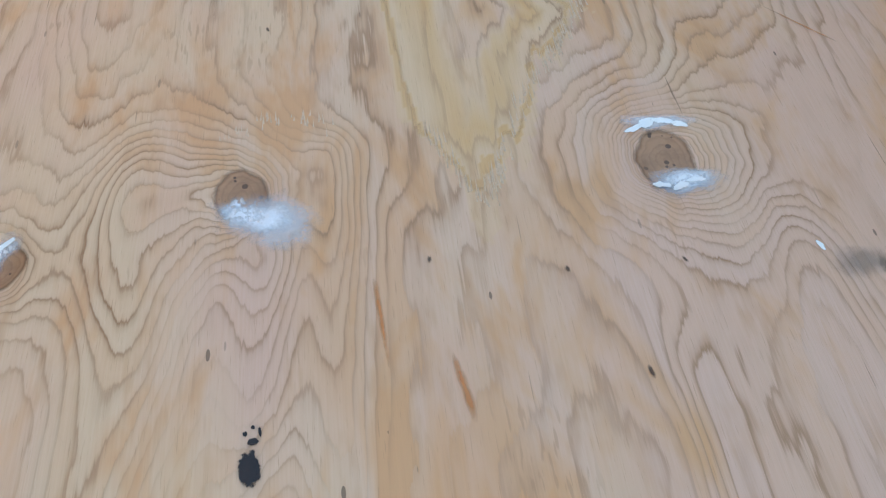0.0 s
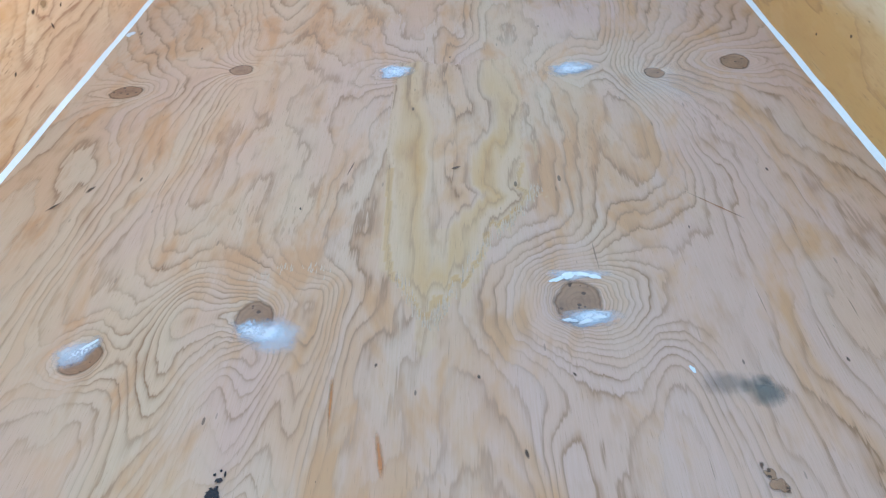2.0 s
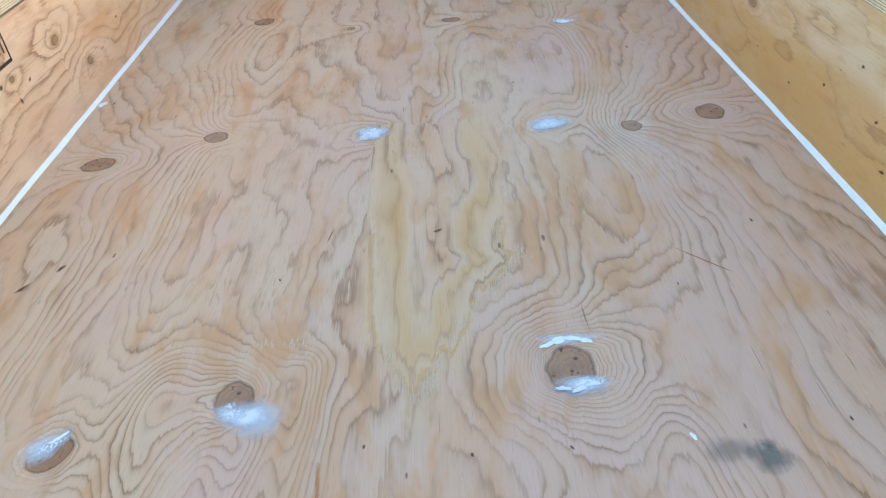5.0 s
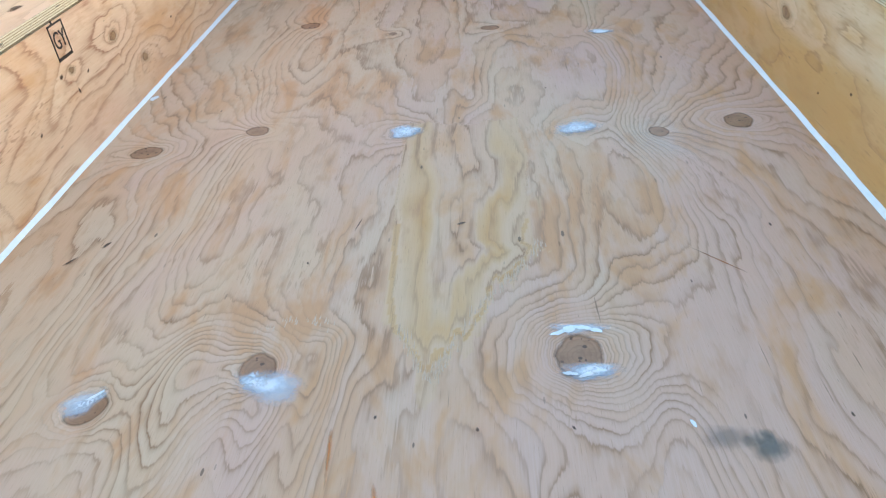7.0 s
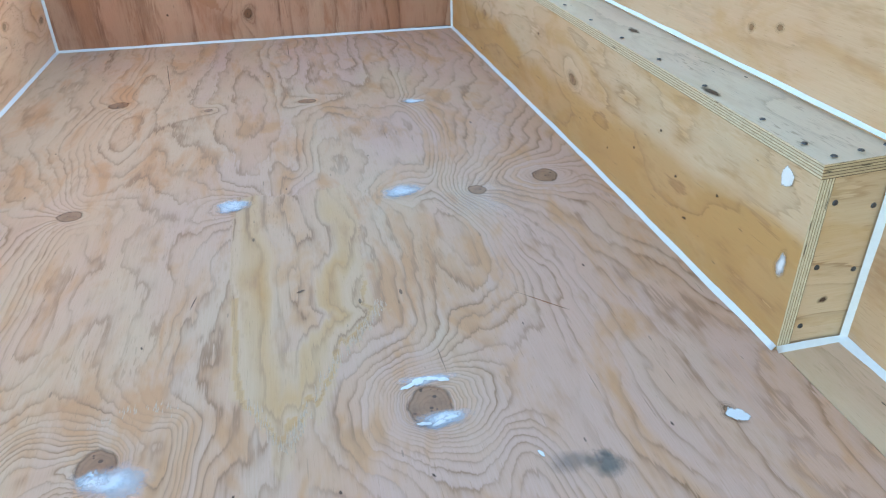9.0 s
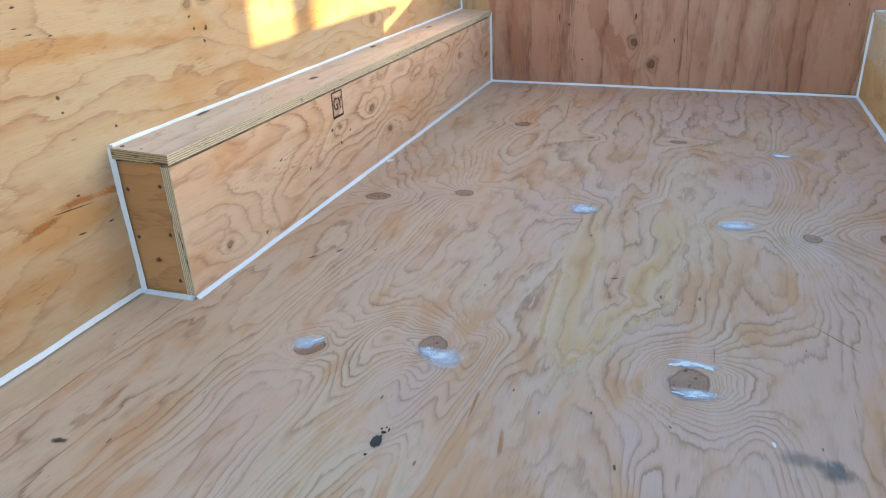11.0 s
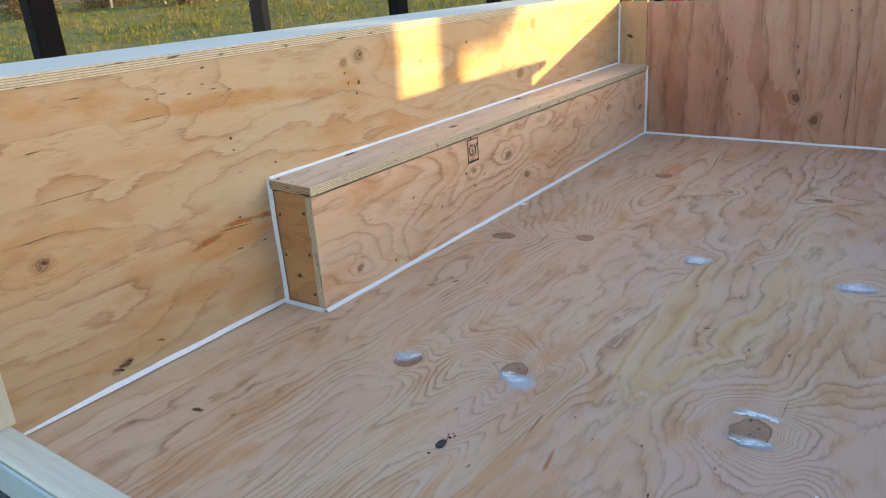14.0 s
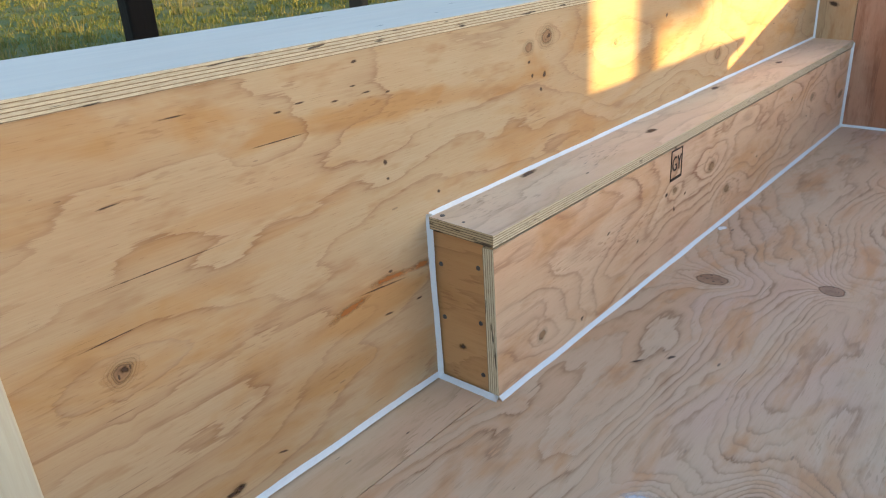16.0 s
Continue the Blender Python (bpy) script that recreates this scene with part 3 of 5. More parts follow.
    glow = np.clip(1 - np.abs(depth - 0.036) / 0.022, 0, 1) * np.clip(0.75 + 0.6 * vn(x * 13, y * 6, 6), 0, 1)
    tint = 0.12 * (vn(x * 4, y * 1.5, 7) > 0.25)
    warm = np.clip(1 - np.abs(x - 0.10) / 0.17, 0, 1) * np.clip((0.46 - y) / 0.12, 0, 1) * (1 - inside)
    tint = tint + 1.1 * warm * np.clip(vn(x * 24 + 1.5 * vn(x * 5, y * 3, 1), y * 2.4, 5) + 0.15, 0, 1)
    tint = tint + 0.5 * (1 - inside) * np.clip(vn(x * 9, y * 3.2, 6) - 0.25, 0, 0.5)
    heart = np.clip((depth - 0.048) / 0.012, 0, 1) * (y > 0.52)
    edge = (np.abs(s + 0.3 * jag) < 0.0035) & (y < 0.66 - 0.25 * (x > 0.15) * (y < 0.4)) & (y > 0.34)
    figure = inside * (0.46 + 0.54 * glow - 0.30 * heart) + (0.42 + 0.12 * vn(x * 60, y * 9, 2)) * rim + 0.45 * streak * (1 - rim)
    figure = np.where(edge, 0.85, figure)
    return r, tint, figure


floor = panel("floor", BR - FX0 + 0.004, YF - YR, PLY, floor_m, FLOOR_PLY, floor_field, 0.003, None, floor_relief)
tagged(floor, "pale fir plywood floor sheet with knots and filler", "floor", kind="structure")
for x, y, rx, ry, *_ in FLOOR_KNOTS:
    if (x, y) not in ((0.041, 0.958), (0.339, 0.941), (0.448, 1.438)):
        turn = 0
        if x == -0.260:
            rx, ry, turn = 0.027, 0.020, 37
        patch("knot", x - FX0, y - FY0, rx, ry, turn, KNOT_FLOOR, floor, lift=0.0006, ground=floor_relief, wob=0.05, label="brown sunken wood knot")


def on_floor(name, x, y, rx, ry, turn, material, label, lift=0.0014, wob=0.12, dome=0.0):
    return patch(name, x - FX0, y - FY0, rx, ry, turn, material, floor, lift=lift, ground=floor_relief, wob=wob, label=label, dome=dome)


WHITE = "white wood filler wiped over a knot"
on_floor("pale_patch", -0.062, 0.346, 0.048, 0.030, -8, FILLER_THIN, WHITE)
on_floor("pale_patch", -0.066, 0.347, 0.036, 0.019, -6, FILLER, WHITE, 0.0018)
on_floor("pale_patch", -0.080, 0.353, 0.022, 0.012, -8, FILLER_SPECK, WHITE, 0.0022)
on_floor("pale_patch", -0.086, 0.364, 0.012, 0.010, 20, FILLER_SPECK, WHITE, 0.0014)
on_floor("pale_patch", 0.280, 0.424, 0.040, 0.010, -3, FILLER_THIN, WHITE)
for x, y, a, b, t in ((0.258, 0.417, 0.013, 0.0045, 28), (0.272, 0.4235, 0.013, 0.006, 10), (0.288, 0.424, 0.013, 0.005, -10), (0.301, 0.419, 0.010, 0.004, -28)):
    on_floor("pale_patch", x, y, a, b, t, FILLER_HARD, WHITE, 0.002)
on_floor("pale_patch", 0.286, 0.356, 0.040, 0.019, 8, FILLER_THIN, WHITE)
on_floor("pale_patch", 0.289, 0.358, 0.026, 0.013, 8, FILLER, WHITE, 0.0018)
on_floor("pale_patch", 0.291, 0.359, 0.024, 0.011, 8, FILLER_SPECK, WHITE, 0.0024)
for x, y, a, b in ((0.266, 0.354, 0.010, 0.006), (0.283, 0.352, 0.011, 0.006), (0.297, 0.357, 0.010, 0.005), (0.287, 0.361, 0.006, 0.003)):
    on_floor("pale_patch", x, y, a, b, 8, FILLER_HARD, WHITE, 0.0026, 0.25)
# broad faint pale patch around the knot, lying below the others
on_floor("pale_patch", 0.475, 0.885, 0.110, 0.085, 0, FAINT_PALE, "faint pale patch around a floor knot", 0.0003)
on_floor("pale_patch", 0.041, 0.958, 0.032, 0.034, 0, FILLER_THIN, WHITE)
on_floor("pale_patch", 0.038, 0.957, 0.027, 0.030, 0, FILLER, WHITE, 0.002)
on_floor("pale_patch", 0.040, 0.960, 0.024, 0.026, 0, FILLER_SPECK, WHITE, 0.0026)
on_floor("pale_patch", 0.339, 0.940, 0.046, 0.034, 0, FILLER_THIN, WHITE)
on_floor("pale_patch", 0.339, 0.940, 0.036, 0.025, 0, FILLER, WHITE, 0.0018)
on_floor("pale_patch", 0.340, 0.938, 0.030, 0.018, 0, FILLER_SPECK, WHITE, 0.0026)
on_floor("pale_patch", 0.448, 1.436, 0.034, 0.018, 0, FILLER, WHITE)
on_floor("pale_patch", -0.268, 0.329, 0.034, 0.018, 37, FILLER_THIN, WHITE)
on_floor("pale_patch", -0.264, 0.331, 0.024, 0.009, 37, FILLER_SPECK, WHITE, 0.002)
on_floor("pale_patch", -0.258, 0.340, 0.014, 0.004, 37, FILLER_HARD, WHITE, 0.0024)
on_floor("knot", 0.601, 0.289, 0.015, 0.018, 30, KNOT_WALL, "brown torn knot rim", 0.0012, 0.2)
on_floor("pale_patch", 0.606, 0.284, 0.015, 0.018, 30, FILLER_HARD, WHITE, 0.002)
on_floor("pale_patch", 0.377, 0.280, 0.003, 0.009, 12, FILLER_HARD, WHITE)
on_floor("pale_patch", -0.503, 1.17, 0.012, 0.018, 0, FILLER_HARD, WHITE)
for dx, dy, r1, r2 in ((0.0, 0.0, 0.0115, 0.0155), (0.001, 0.018, 0.0055, 0.0035), (-0.004, 0.0235, 0.0022, 0.003), (0.0055, 0.024, 0.0016, 0.0045), (0.001, 0.0275, 0.0022, 0.0022), (-0.004, -0.025, 0.003, 0.004)):
    on_floor("paint_spot", -0.071 + dx, 0.150 + dy, r1, r2, 10, BLACK_PAINT, "spilled black paint spot", 0.001, 0.09)
on_floor("stain", 0.438, 0.251, 0.026, 0.019, -24, BLUE_STAIN, "blue-green stain in the grain")
on_floor("stain", 0.442, 0.264, 0.009, 0.009, 0, BLUE_STAIN, "blue-green stain in the grain", 0.0018)
on_floor("stain", 0.404, 0.262, 0.030, 0.018, 0, FAINT_STAIN, "blue-green stain in the grain", 0.0022)
on_floor("stain", 0.472, 0.545, 0.0016, 0.055, 44, ORANGE_STAIN, "thin orange resin streak")
on_floor("stain", 0.073, 0.190, 0.004, 0.030, 8, ORANGE_STAIN, "reddish resin streak")
on_floor("stain", 0.020, 0.250, 0.003, 0.040, 4, ORANGE_STAIN, "reddish resin streak")
for x, y, a, b, t in ((0.418, 0.152, 0.008, 0.009, 20), (0.414, 0.163, 0.0045, 0.008, 30), (0.409, 0.172, 0.003, 0.005, 10), (0.423, 0.149, 0.003, 0.006, 0)):
    on_floor("knot", x, y, a * 0.85, b * 0.9, t, KNOT_FLOOR if a > 0.004 else BROWN_MARK, "dark brown pitch pocket", 0.0014, 0.25)
on_floor("knot", -0.453, 0.034, 0.006, 0.013, -70, BROWN_MARK, "dark pitch pocket")
on_floor("knot", 0.061, 0.297, 0.002, 0.004, 0, BROWN_MARK, "dark pitch pocket")
on_floor("knot", 0.166, 0.278, 0.002, 0.004, 20, BROWN_MARK, "dark pitch pocket")
on_floor("knot", -0.062, 0.570, 0.002, 0.004, 10, BROWN_MARK, "dark pitch pocket")
on_floor("knot", -0.371, 0.634, 0.004, 0.010, -30, BROWN_MARK, "dark pitch pocket")
on_floor("knot", -0.409, 0.595, 0.003, 0.013, -35, BROWN_MARK, "dark pitch pocket")
on_floor("knot", 0.530, 0.288, 0.002, 0.004, 10, BROWN_MARK, "dark pitch pocket")


for x, y, a, b, t in ((0.144, 0.653, 0.003, 0.008, -70), (0.261, 0.278, 0.0018, 0.004, 30), (0.207, 0.188, 0.002, 0.006, 10), (0.168, 2.00, 0.0011, 0.09, 0), (-0.157, 1.80, 0.0010, 0.16, 8),
                      (-0.005, 0.66, 0.0012, 0.022, -12), (0.30, 1.12, 0.002, 0.004, 0), (-0.33, 1.30, 0.002, 0.004, 0), (0.56, 0.62, 0.002, 0.005, 0)):
    on_floor("knot", x, y, a, b, t, BROWN_MARK, "dark pitch streak", wob=0.05)


def grain_tear(points, n, seed, length=0.014):
    """Lifted splinters of pale grain along a torn edge, each with its own little ridge."""
    rnd = random.Random(seed)
    vs, fs = [], []
    for i in range(n):
        f = rnd.random() * (len(points) - 1)
        k = min(int(f), len(points) - 2)
        p = Vector(points[k]).lerp(Vector(points[k + 1]), f - k)
        x, y = p.x + rnd.gauss(0, 0.0035) - FX0, p.y + rnd.gauss(0, 0.004) - FY0
        l, w, h = length * rnd.uniform(0.4, 1.2), rnd.uniform(0.0005, 0.0012), rnd.uniform(0.0004, 0.001)
        z = float(floor_relief(np.array([[x]]), np.array([[y]]))[0, 0])
        j = len(vs)
        vs += [(x - w, y, z), (x + w, y, z), (x + rnd.gauss(0, 0.0006), y + l, z), (x, y - 0.001, z + h)]
        fs += [(j, j + 1, j + 3), (j + 1, j + 2, j + 3), (j + 2, j, j + 3)]
    return obj("grain_tear", vs, fs, SPLINTER, floor, label="torn splinters of pale grain")


SPLINTER = simple("splinter_wood", (0.68, 0.49, 0.34), 0.6, 0, 0.4, 300, 0.2, 0.0005)
grain_tear(((0.255, 0.60, 0), (0.225, 0.545, 0), (0.195, 0.50, 0), (0.165, 0.455, 0), (0.135, 0.39, 0), (0.118, 0.345, 0)), 120, 4, 0.02)
grain_tear(((0.07, 0.43, 0), (0.10, 0.375, 0), (0.117, 0.345, 0)), 36, 5, 0.018)
grain_tear(((-0.098, 0.432, 0), (-0.07, 0.448, 0), (-0.04, 0.452, 0), (-0.012, 0.440, 0)), 40, 6, 0.011)


def plain_field(k, slope, amp, fx, fy, knots=(), lively=0.6):
    def field(X, Y):
        return ring_field(X, Y, slope, amp, fx, fy, k, knots, lively), 0.25 * np.clip(vn(X * 5, Y * 1.6, k + 1), 0, 1)
    return field


for x0, x1, y1 in ((XL, FX0 - 0.0014, YBL + 0.02), (BR + 0.0046, XR, YBR + 0.02)):
    strip = panel("floor_strip", x1 - x0, y1 - YR, PLY, axes((x0, YR, 0.0004), Vector((1, 0, 0)), Vector((0, 1, 0)), Vector((0, 0, 1))), STRIP_PLY, plain_field(3, 12, 1.2, 5, 1.5), edge=STRIP_PLY)
    batten = part("floor_batten", block((min(x0, x1 - 0.03) if x0 > 0 else x1 - 0.03, YR, -0.062), (x0 + 0.03 if x0 > 0 else x1 + 0.03, y1, -0.033), 0.001), PINE)
    tagged(batten, "plain pine batten under the floor joint", "batten", kind="structure")
    tagged(strip, "narrow yellowish plywood floor strip beside the sheet", "floor", kind="structure")

# ---- side walls: local x is up ----
UP, Y1, X1 = Vector((0, 0, 1)), Vector((0, 1, 0)), Vector((1, 0, 0))


def wall_local(y, z):
    return z, YF - y


LEFT_KNOTS = [(0.690, 0.461, 0.022, 0.024, 4), (0.640, 0.452, 0.012, 0.018, 2), (1.484, 0.463, 0.022, 0.024, 4), (1.397, 0.328, 0.022, 0.024, 4), (-0.055, 0.246, 0.017, 0.020, 4),
              (0.033, 0.036, 0.010, 0.013, 3), (0.012, 0.030, 0.008, 0.010, 2), (0.912, 0.421, 0.008, 0.009, 2)]
wall_m = axes((XL, YF, 0), UP, -Y1, X1)
kn = [(*wall_local(y, z), 0.035, 0.09, n * 0.8 * (1 if i % 2 else -1)) for i, (y, z, rx, ry, n) in enumerate(LEFT_KNOTS)]
BANDS = ((0.34, 0.420, 0.016, 0.20, 0.7), (0.58, 0.408, 0.014, 0.14, 0.5), (0.10, 0.366, 0.014, 0.18, 0.6), (0.04, 0.460, 0.016, 0.09, 0.45), (0.62, 0.312, 0.024, 0.12, 0.6), (0.26, 0.165, 0.022, 0.13, 0.8),
         (0.0, 0.29, 0.014, 0.14, 0.5), (0.18, 0.10, 0.018, 0.16, 0.6), (-0.04, 0.388, 0.020, 0.10, -0.7), (0.12, 0.398, 0.013, 0.12, -0.6), (0.40, 0.462, 0.028, 0.24, -0.8), (0.33, 0.25, 0.03, 0.2, -0.5), (0.95, 0.36, 0.03, 0.2, 0.4))


def left_field(X, Y):
    """Growth rings with long soft ochre and pale bands along the grain."""
    r, tint = plain_field(1, 9.0, 2.4, 3.6, 0.8, kn, 0.9)(X, Y)
    for y, z, a, b, f in BANDS:
        dz = X - z + 0.012 * vn(Y * 9, X * 14, 3) + 0.005 * vn(Y * 30, X * 60, 5)
        tint = tint + f * np.clip(1.3 - (dz / a) ** 2 - ((YF - y - Y) / b) ** 2, 0, 1)
    return r, tint


wall_left = panel("wall_left", HW, YF - YR + 0.005, PLY, wall_m, WALL_PLY, left_field, 0.006)
tagged(wall_left, "golden fir plywood side wall lining with knots", "wall", kind="structure")
for y, z, rx, ry, n in LEFT_KNOTS:
    patch("knot", *wall_local(y, z), rx * 1.1, ry * 1.15, 10, KNOT_WALL, wall_left, lift=0.0007, wob=0.07, label="brown wood knot")
for y, z, a, b, t in ((0.672, 0.383, 0.006, 0.007, 0), (0.648, 0.408, 0.005, 0.006, 0), (0.640, 0.430, 0.004, 0.006, 0), (0.682, 0.405, 0.007, 0.008, 0), (0.416, 0.290, 0.004, 0.005, 0), (0.320, 0.357, 0.006, 0.006, 0),
                      (0.322, 0.335, 0.003, 0.005, 0), (0.102, 0.048, 0.003, 0.012, -20), (-0.104, 0.474, 0.003, 0.007, 0), (0.286, 0.487, 0.003, 0.008, 0), (1.115, 0.445, 0.006, 0.008, 0), (0.310, 0.209, 0.004, 0.006, 0)):
    patch("knot", *wall_local(y, z), a * 0.75, b * 0.75, t, BROWN_MARK, wall_left, lift=0.0009, label="small dark pin knot")
for y, z, a, b, t in ((0.235, 0.186, 0.007, 0.05, 8), (0.31, 0.200, 0.008, 0.05, -4), (0.37, 0.196, 0.007, 0.03, -4)):
    patch("stain", *wall_local(y, z), a, b, t, ORANGE_STAIN, wall_left, lift=0.0009, label="orange resin streak")

# fine checks along the grain of the left sheet
for y, z, a, b, t in ((0.01, 0.3335, 0.0008, 0.088, 0), (0.167, 0.422, 0.0009, 0.044, 0), (-0.027, 0.408, 0.0012, 0.014, 2), (0.052, 0.4725, 0.0012, 0.017, 0), (-0.055, 0.284, 0.0010, 0.04, 2),
                      (0.17, 0.452, 0.0015, 0.007, 0), (0.20, 0.456, 0.0013, 0.009, 0), (0.25, 0.448, 0.0015, 0.008, 0), (0.30, 0.449, 0.0014, 0.010, 0), (0.335, 0.443, 0.0015, 0.006, 0), (0.28, 0.460, 0.0013, 0.006, 0), (0.295, 0.193, 0.0016, 0.055, -5), (0.30, 0.150, 0.0022, 0.010, -6), (0.36, 0.148, 0.002, 0.007, 0)):
    patch("check", *wall_local(y, z), a, b, t, BROWN_MARK, wall_left, lift=0.0011, wob=0.04, label="thin dark check along the grain")

for y, z, a, b, t in ((0.036, 0.037, 0.007, 0.009, 10), (0.018, 0.031, 0.0035, 0.010, -20), (0.026, 0.036, 0.003, 0.012, 0), (-0.052, 0.248, 0.004, 0.006, 0), (0.694, 0.462, 0.004, 0.006, 0)):
    patch("knot", *wall_local(y, z), a, b, t, BROWN_MARK, wall_left, lift=0.0013, wob=0.2, label="dark core of a wood knot")

RIGHT_KNOTS = [(0.682, 0.318, 0.009, 0.010, 1.2), (0.621, 0.331, 0.008, 0.011, 1.0), (0.884, 0.256, 0.006, 0.009, 0.8)]
kn = [(z, y - YR, 0.035, 0.08, n) for y, z, rx, ry, n in RIGHT_KNOTS]
wall_right = panel("wall_right", HW, YF - YR + 0.005, PLY, axes((XR, YR, 0), UP, Y1, -X1), SKYLIT_WALL_PLY, plain_field(5, 7.0, 2.6, 3.4, 0.7, kn), 0.008)
tagged(wall_right, "fir plywood side wall lining with knots, coloured pale as sky-lit", "wall", kind="structure")
for y, z, rx, ry, n in RIGHT_KNOTS:
    patch("knot", z, y - YR, rx * 1.1, ry * 1.1, 10, KNOT_WALL, wall_right, lift=0.0007, wob=0.07, label="brown wood knot")

# ---- front wall: grain upright ----
FRONT_KNOTS = [(-0.003, 0.153, 0.022, 0.026, 4), (0.060, 0.080, 0.024, 0.027, 4)]
FW0 = BL - 0.004
kn = [(x - FW0, z, 0.020, 0.035, 0.8 * n * (1 if i else -1)) for i, (x, z, rx, ry, n) in enumerate(FRONT_KNOTS)]
front_rings = plain_field(2, 13.0, 2.6, 2.6, 0.16, kn, 0.22)


def front_field(X, Y):
    """Upright grain with a brown swoop that runs down into the knots, and two broad dark bands."""
    r, t = front_rings(X, Y)
    x = X + FW0 + 0.008 * vn(X * 9, Y * 4, 3)
    mid = np.interp(Y, (0.09, 0.13, 0.18, 0.27, 0.45), (-0.02, -0.055, -0.10, -0.135, -0.15))
    wide = np.interp(Y, (0.09, 0.13, 0.20, 0.30, 0.45), (0.0, 0.030, 0.040, 0.022, 0.010))
    t = t + 0.95 * (np.abs(x - mid) < wide * (1 + 0.3 * vn(X * 90, Y * 5, 4)))
    t = t + 0.6 * np.exp(-((x - 0.52) / 0.035) ** 2) + 0.5 * np.exp(-((x + 0.44) / 0.03) ** 2)
    return r, np.clip(t, 0, 1)


wall_front = panel("wall_front", XR - FW0, 0.478, PLY, axes((FW0, YF, 0), Vector((1, 0, -0.0110)), UP, -Y1), FRONT_PLY, front_field, 0.005, taper=0.045)
tagged(wall_front, "reddish fir plywood front wall with upright grain", "wall", kind="structure")
for x, z, rx, ry, n in FRONT_KNOTS:
    patch("knot", x - FW0, z, rx * 1.2, ry * 1.2, 0, KNOT_RED, wall_front, lift=0.0007, wob=0.07, label="dark red wood knot")
for x, z, a, b in ((-0.266, 0.234, 0.003, 0.013), (-0.003, 0.238, 0.004, 0.014), (-0.013, 0.320, 0.004, 0.006), (0.370, 0.365, 0.006, 0.007), (0.13, 0.16, 0.003, 0.011), (-0.23, 0.21, 0.004, 0.006), (0.13, 0.43, 0.004, 0.005), (0.64, 0.28, 0.003, 0.006), (-0.18, 0.09, 0.004, 0.005)):
    patch("knot", x - FW0, z, a, b, 0, BROWN_MARK, wall_front, lift=0.0009, label="dark pitch pocket")
patch("check", 0.168 - FW0, 0.215, 0.0011, 0.20, 4, BROWN_MARK, wall_front, lift=0.0009, wob=0.03, label="thin dark check along the grain")
filler_wall = panel("wall_front_filler", FW0 - XL, 0.482, PLY, axes((XL, YF - 0.001, 0), X1, UP, -Y1), WALL_PLY, plain_field(6, 9.0, 0.8, 3.0, 0.7), 0.01)
tagged(filler_wall, "narrow plywood filler strip in the front wall corner", "wall", kind="structure")
patch("knot", 0.045, 0.36, 0.008, 0.02, 60, BROWN_MARK, filler_wall, lift=0.0009)


# ---- side ledges: white plywood caps over hollow sides ----
def ledge(name, x0, x1, inner):
    y0, y1 = YR - 0.02, YF + 0.10
    cap = panel(name, x1 - x0, y1 - y0, PLY, axes((x0, y0, HW + PLY), X1, Y1, UP), WHITE_PAINT, plain_field(4, 3, 1, 3, 1), 0.05, edge=SOFT_EDGE)
    for k, (fx, y, a, b) in enumerate(((0.25, 0.42, 0.004, 0.030), (0.55, 0.62, 0.003, 0.012), (0.8, 0.50, 0.003, 0.010), (0.7, 1.1, 0.003, 0.016), (0.3, 1.3, 0.004, 0.02), (0.9, 0.36, 0.003, 0.014), (0.6, 1.7, 0.003, 0.02))):
        fx = fx if x0 < 0 else 1 - fx
        patch("stain", (x1 - x0) * fx, y - y0, a, b, 4, FAINT_STAIN, cap, lift=0.0009, label="grey knot showing through the paint")
    tagged(cap, "white-painted plywood ledge capping the side wall", "ledge", kind="structure")
    return cap


ledge("ledge", XL - 0.29, XL + 0.001, XL)
ledge("ledge", XR - 0.001, XR + 0.29, XR)
for x0, x1 in ((XL - 0.200, XL - 0.184), (XR + 0.184, XR + 0.200)):
    side = part("outer_side", block((x0, YR - 0.002, -0.12), (x1, YF + 0.09, HW), 0.002), BLUE_WHITE)
    tagged(side, "white-painted outer side panel of the trailer", "side panel", kind="structure")
bulk = part("outer_front", block((XL - 0.183, YF + 0.020, -0.12), (XR + 0.183, YF + 0.04, 0.43), 0.002), DARK_STEEL)
tagged(bulk, "dark front panel behind the plywood wall", "front panel", kind="structure")
for a, b in ((XL - 0.183, XL - 0.076), (XR + 0.076, XR + 0.183)):
    back = part("rear_panel", block((a, YR - 0.004, -0.05), (b, YR + 0.025, HW - 0.001), 0.002), BLUE_WHITE)
    tagged(back, "white-painted plywood panel closing the hollow side", "rear panel", kind="structure")
for x0, x1 in ((XL - 0.074, XL + 0.005), (XR - 0.005, XR + 0.074)):
    stud = part("rear_stud", block((x0, YR - 0.048, 0.0294), (x1, YR + 0.003, HW - 0.001), 0.002), PINE)
    tagged(stud, "pale pine stud at the rear end of the side wall", "stud", "rear studs")
    face_m = axes((x0, YR - 0.048, 0.0294), X1, UP, -Y1)
    patch("pale_patch", 0.055, 0.030, 0.036, 0.034, 0, FILLER, stud, face_m, lift=0.001, label="white filler smear")
    patch("knot", 0.012, 0.19, 0.010, 0.009, 0, KNOT_WALL, stud, face_m, lift=0.001)
sill = part("rear_sill", block((XL - 0.074, YR - 0.052, -0.012), (XR + 0.074, YR - 0.004, 0.029), 0.004), PINE_X)
apron = part("rear_apron", block((XL - 0.085, YR - 0.058, -0.030), (XR + 0.085, YR - 0.053, 0.024), 0.001), BLUE_WHITE)
tagged(apron, "thin white-painted board under the rear sill", "apron", kind="structure")
tagged(sill, "pale pine sill board across the open rear end", "sill")
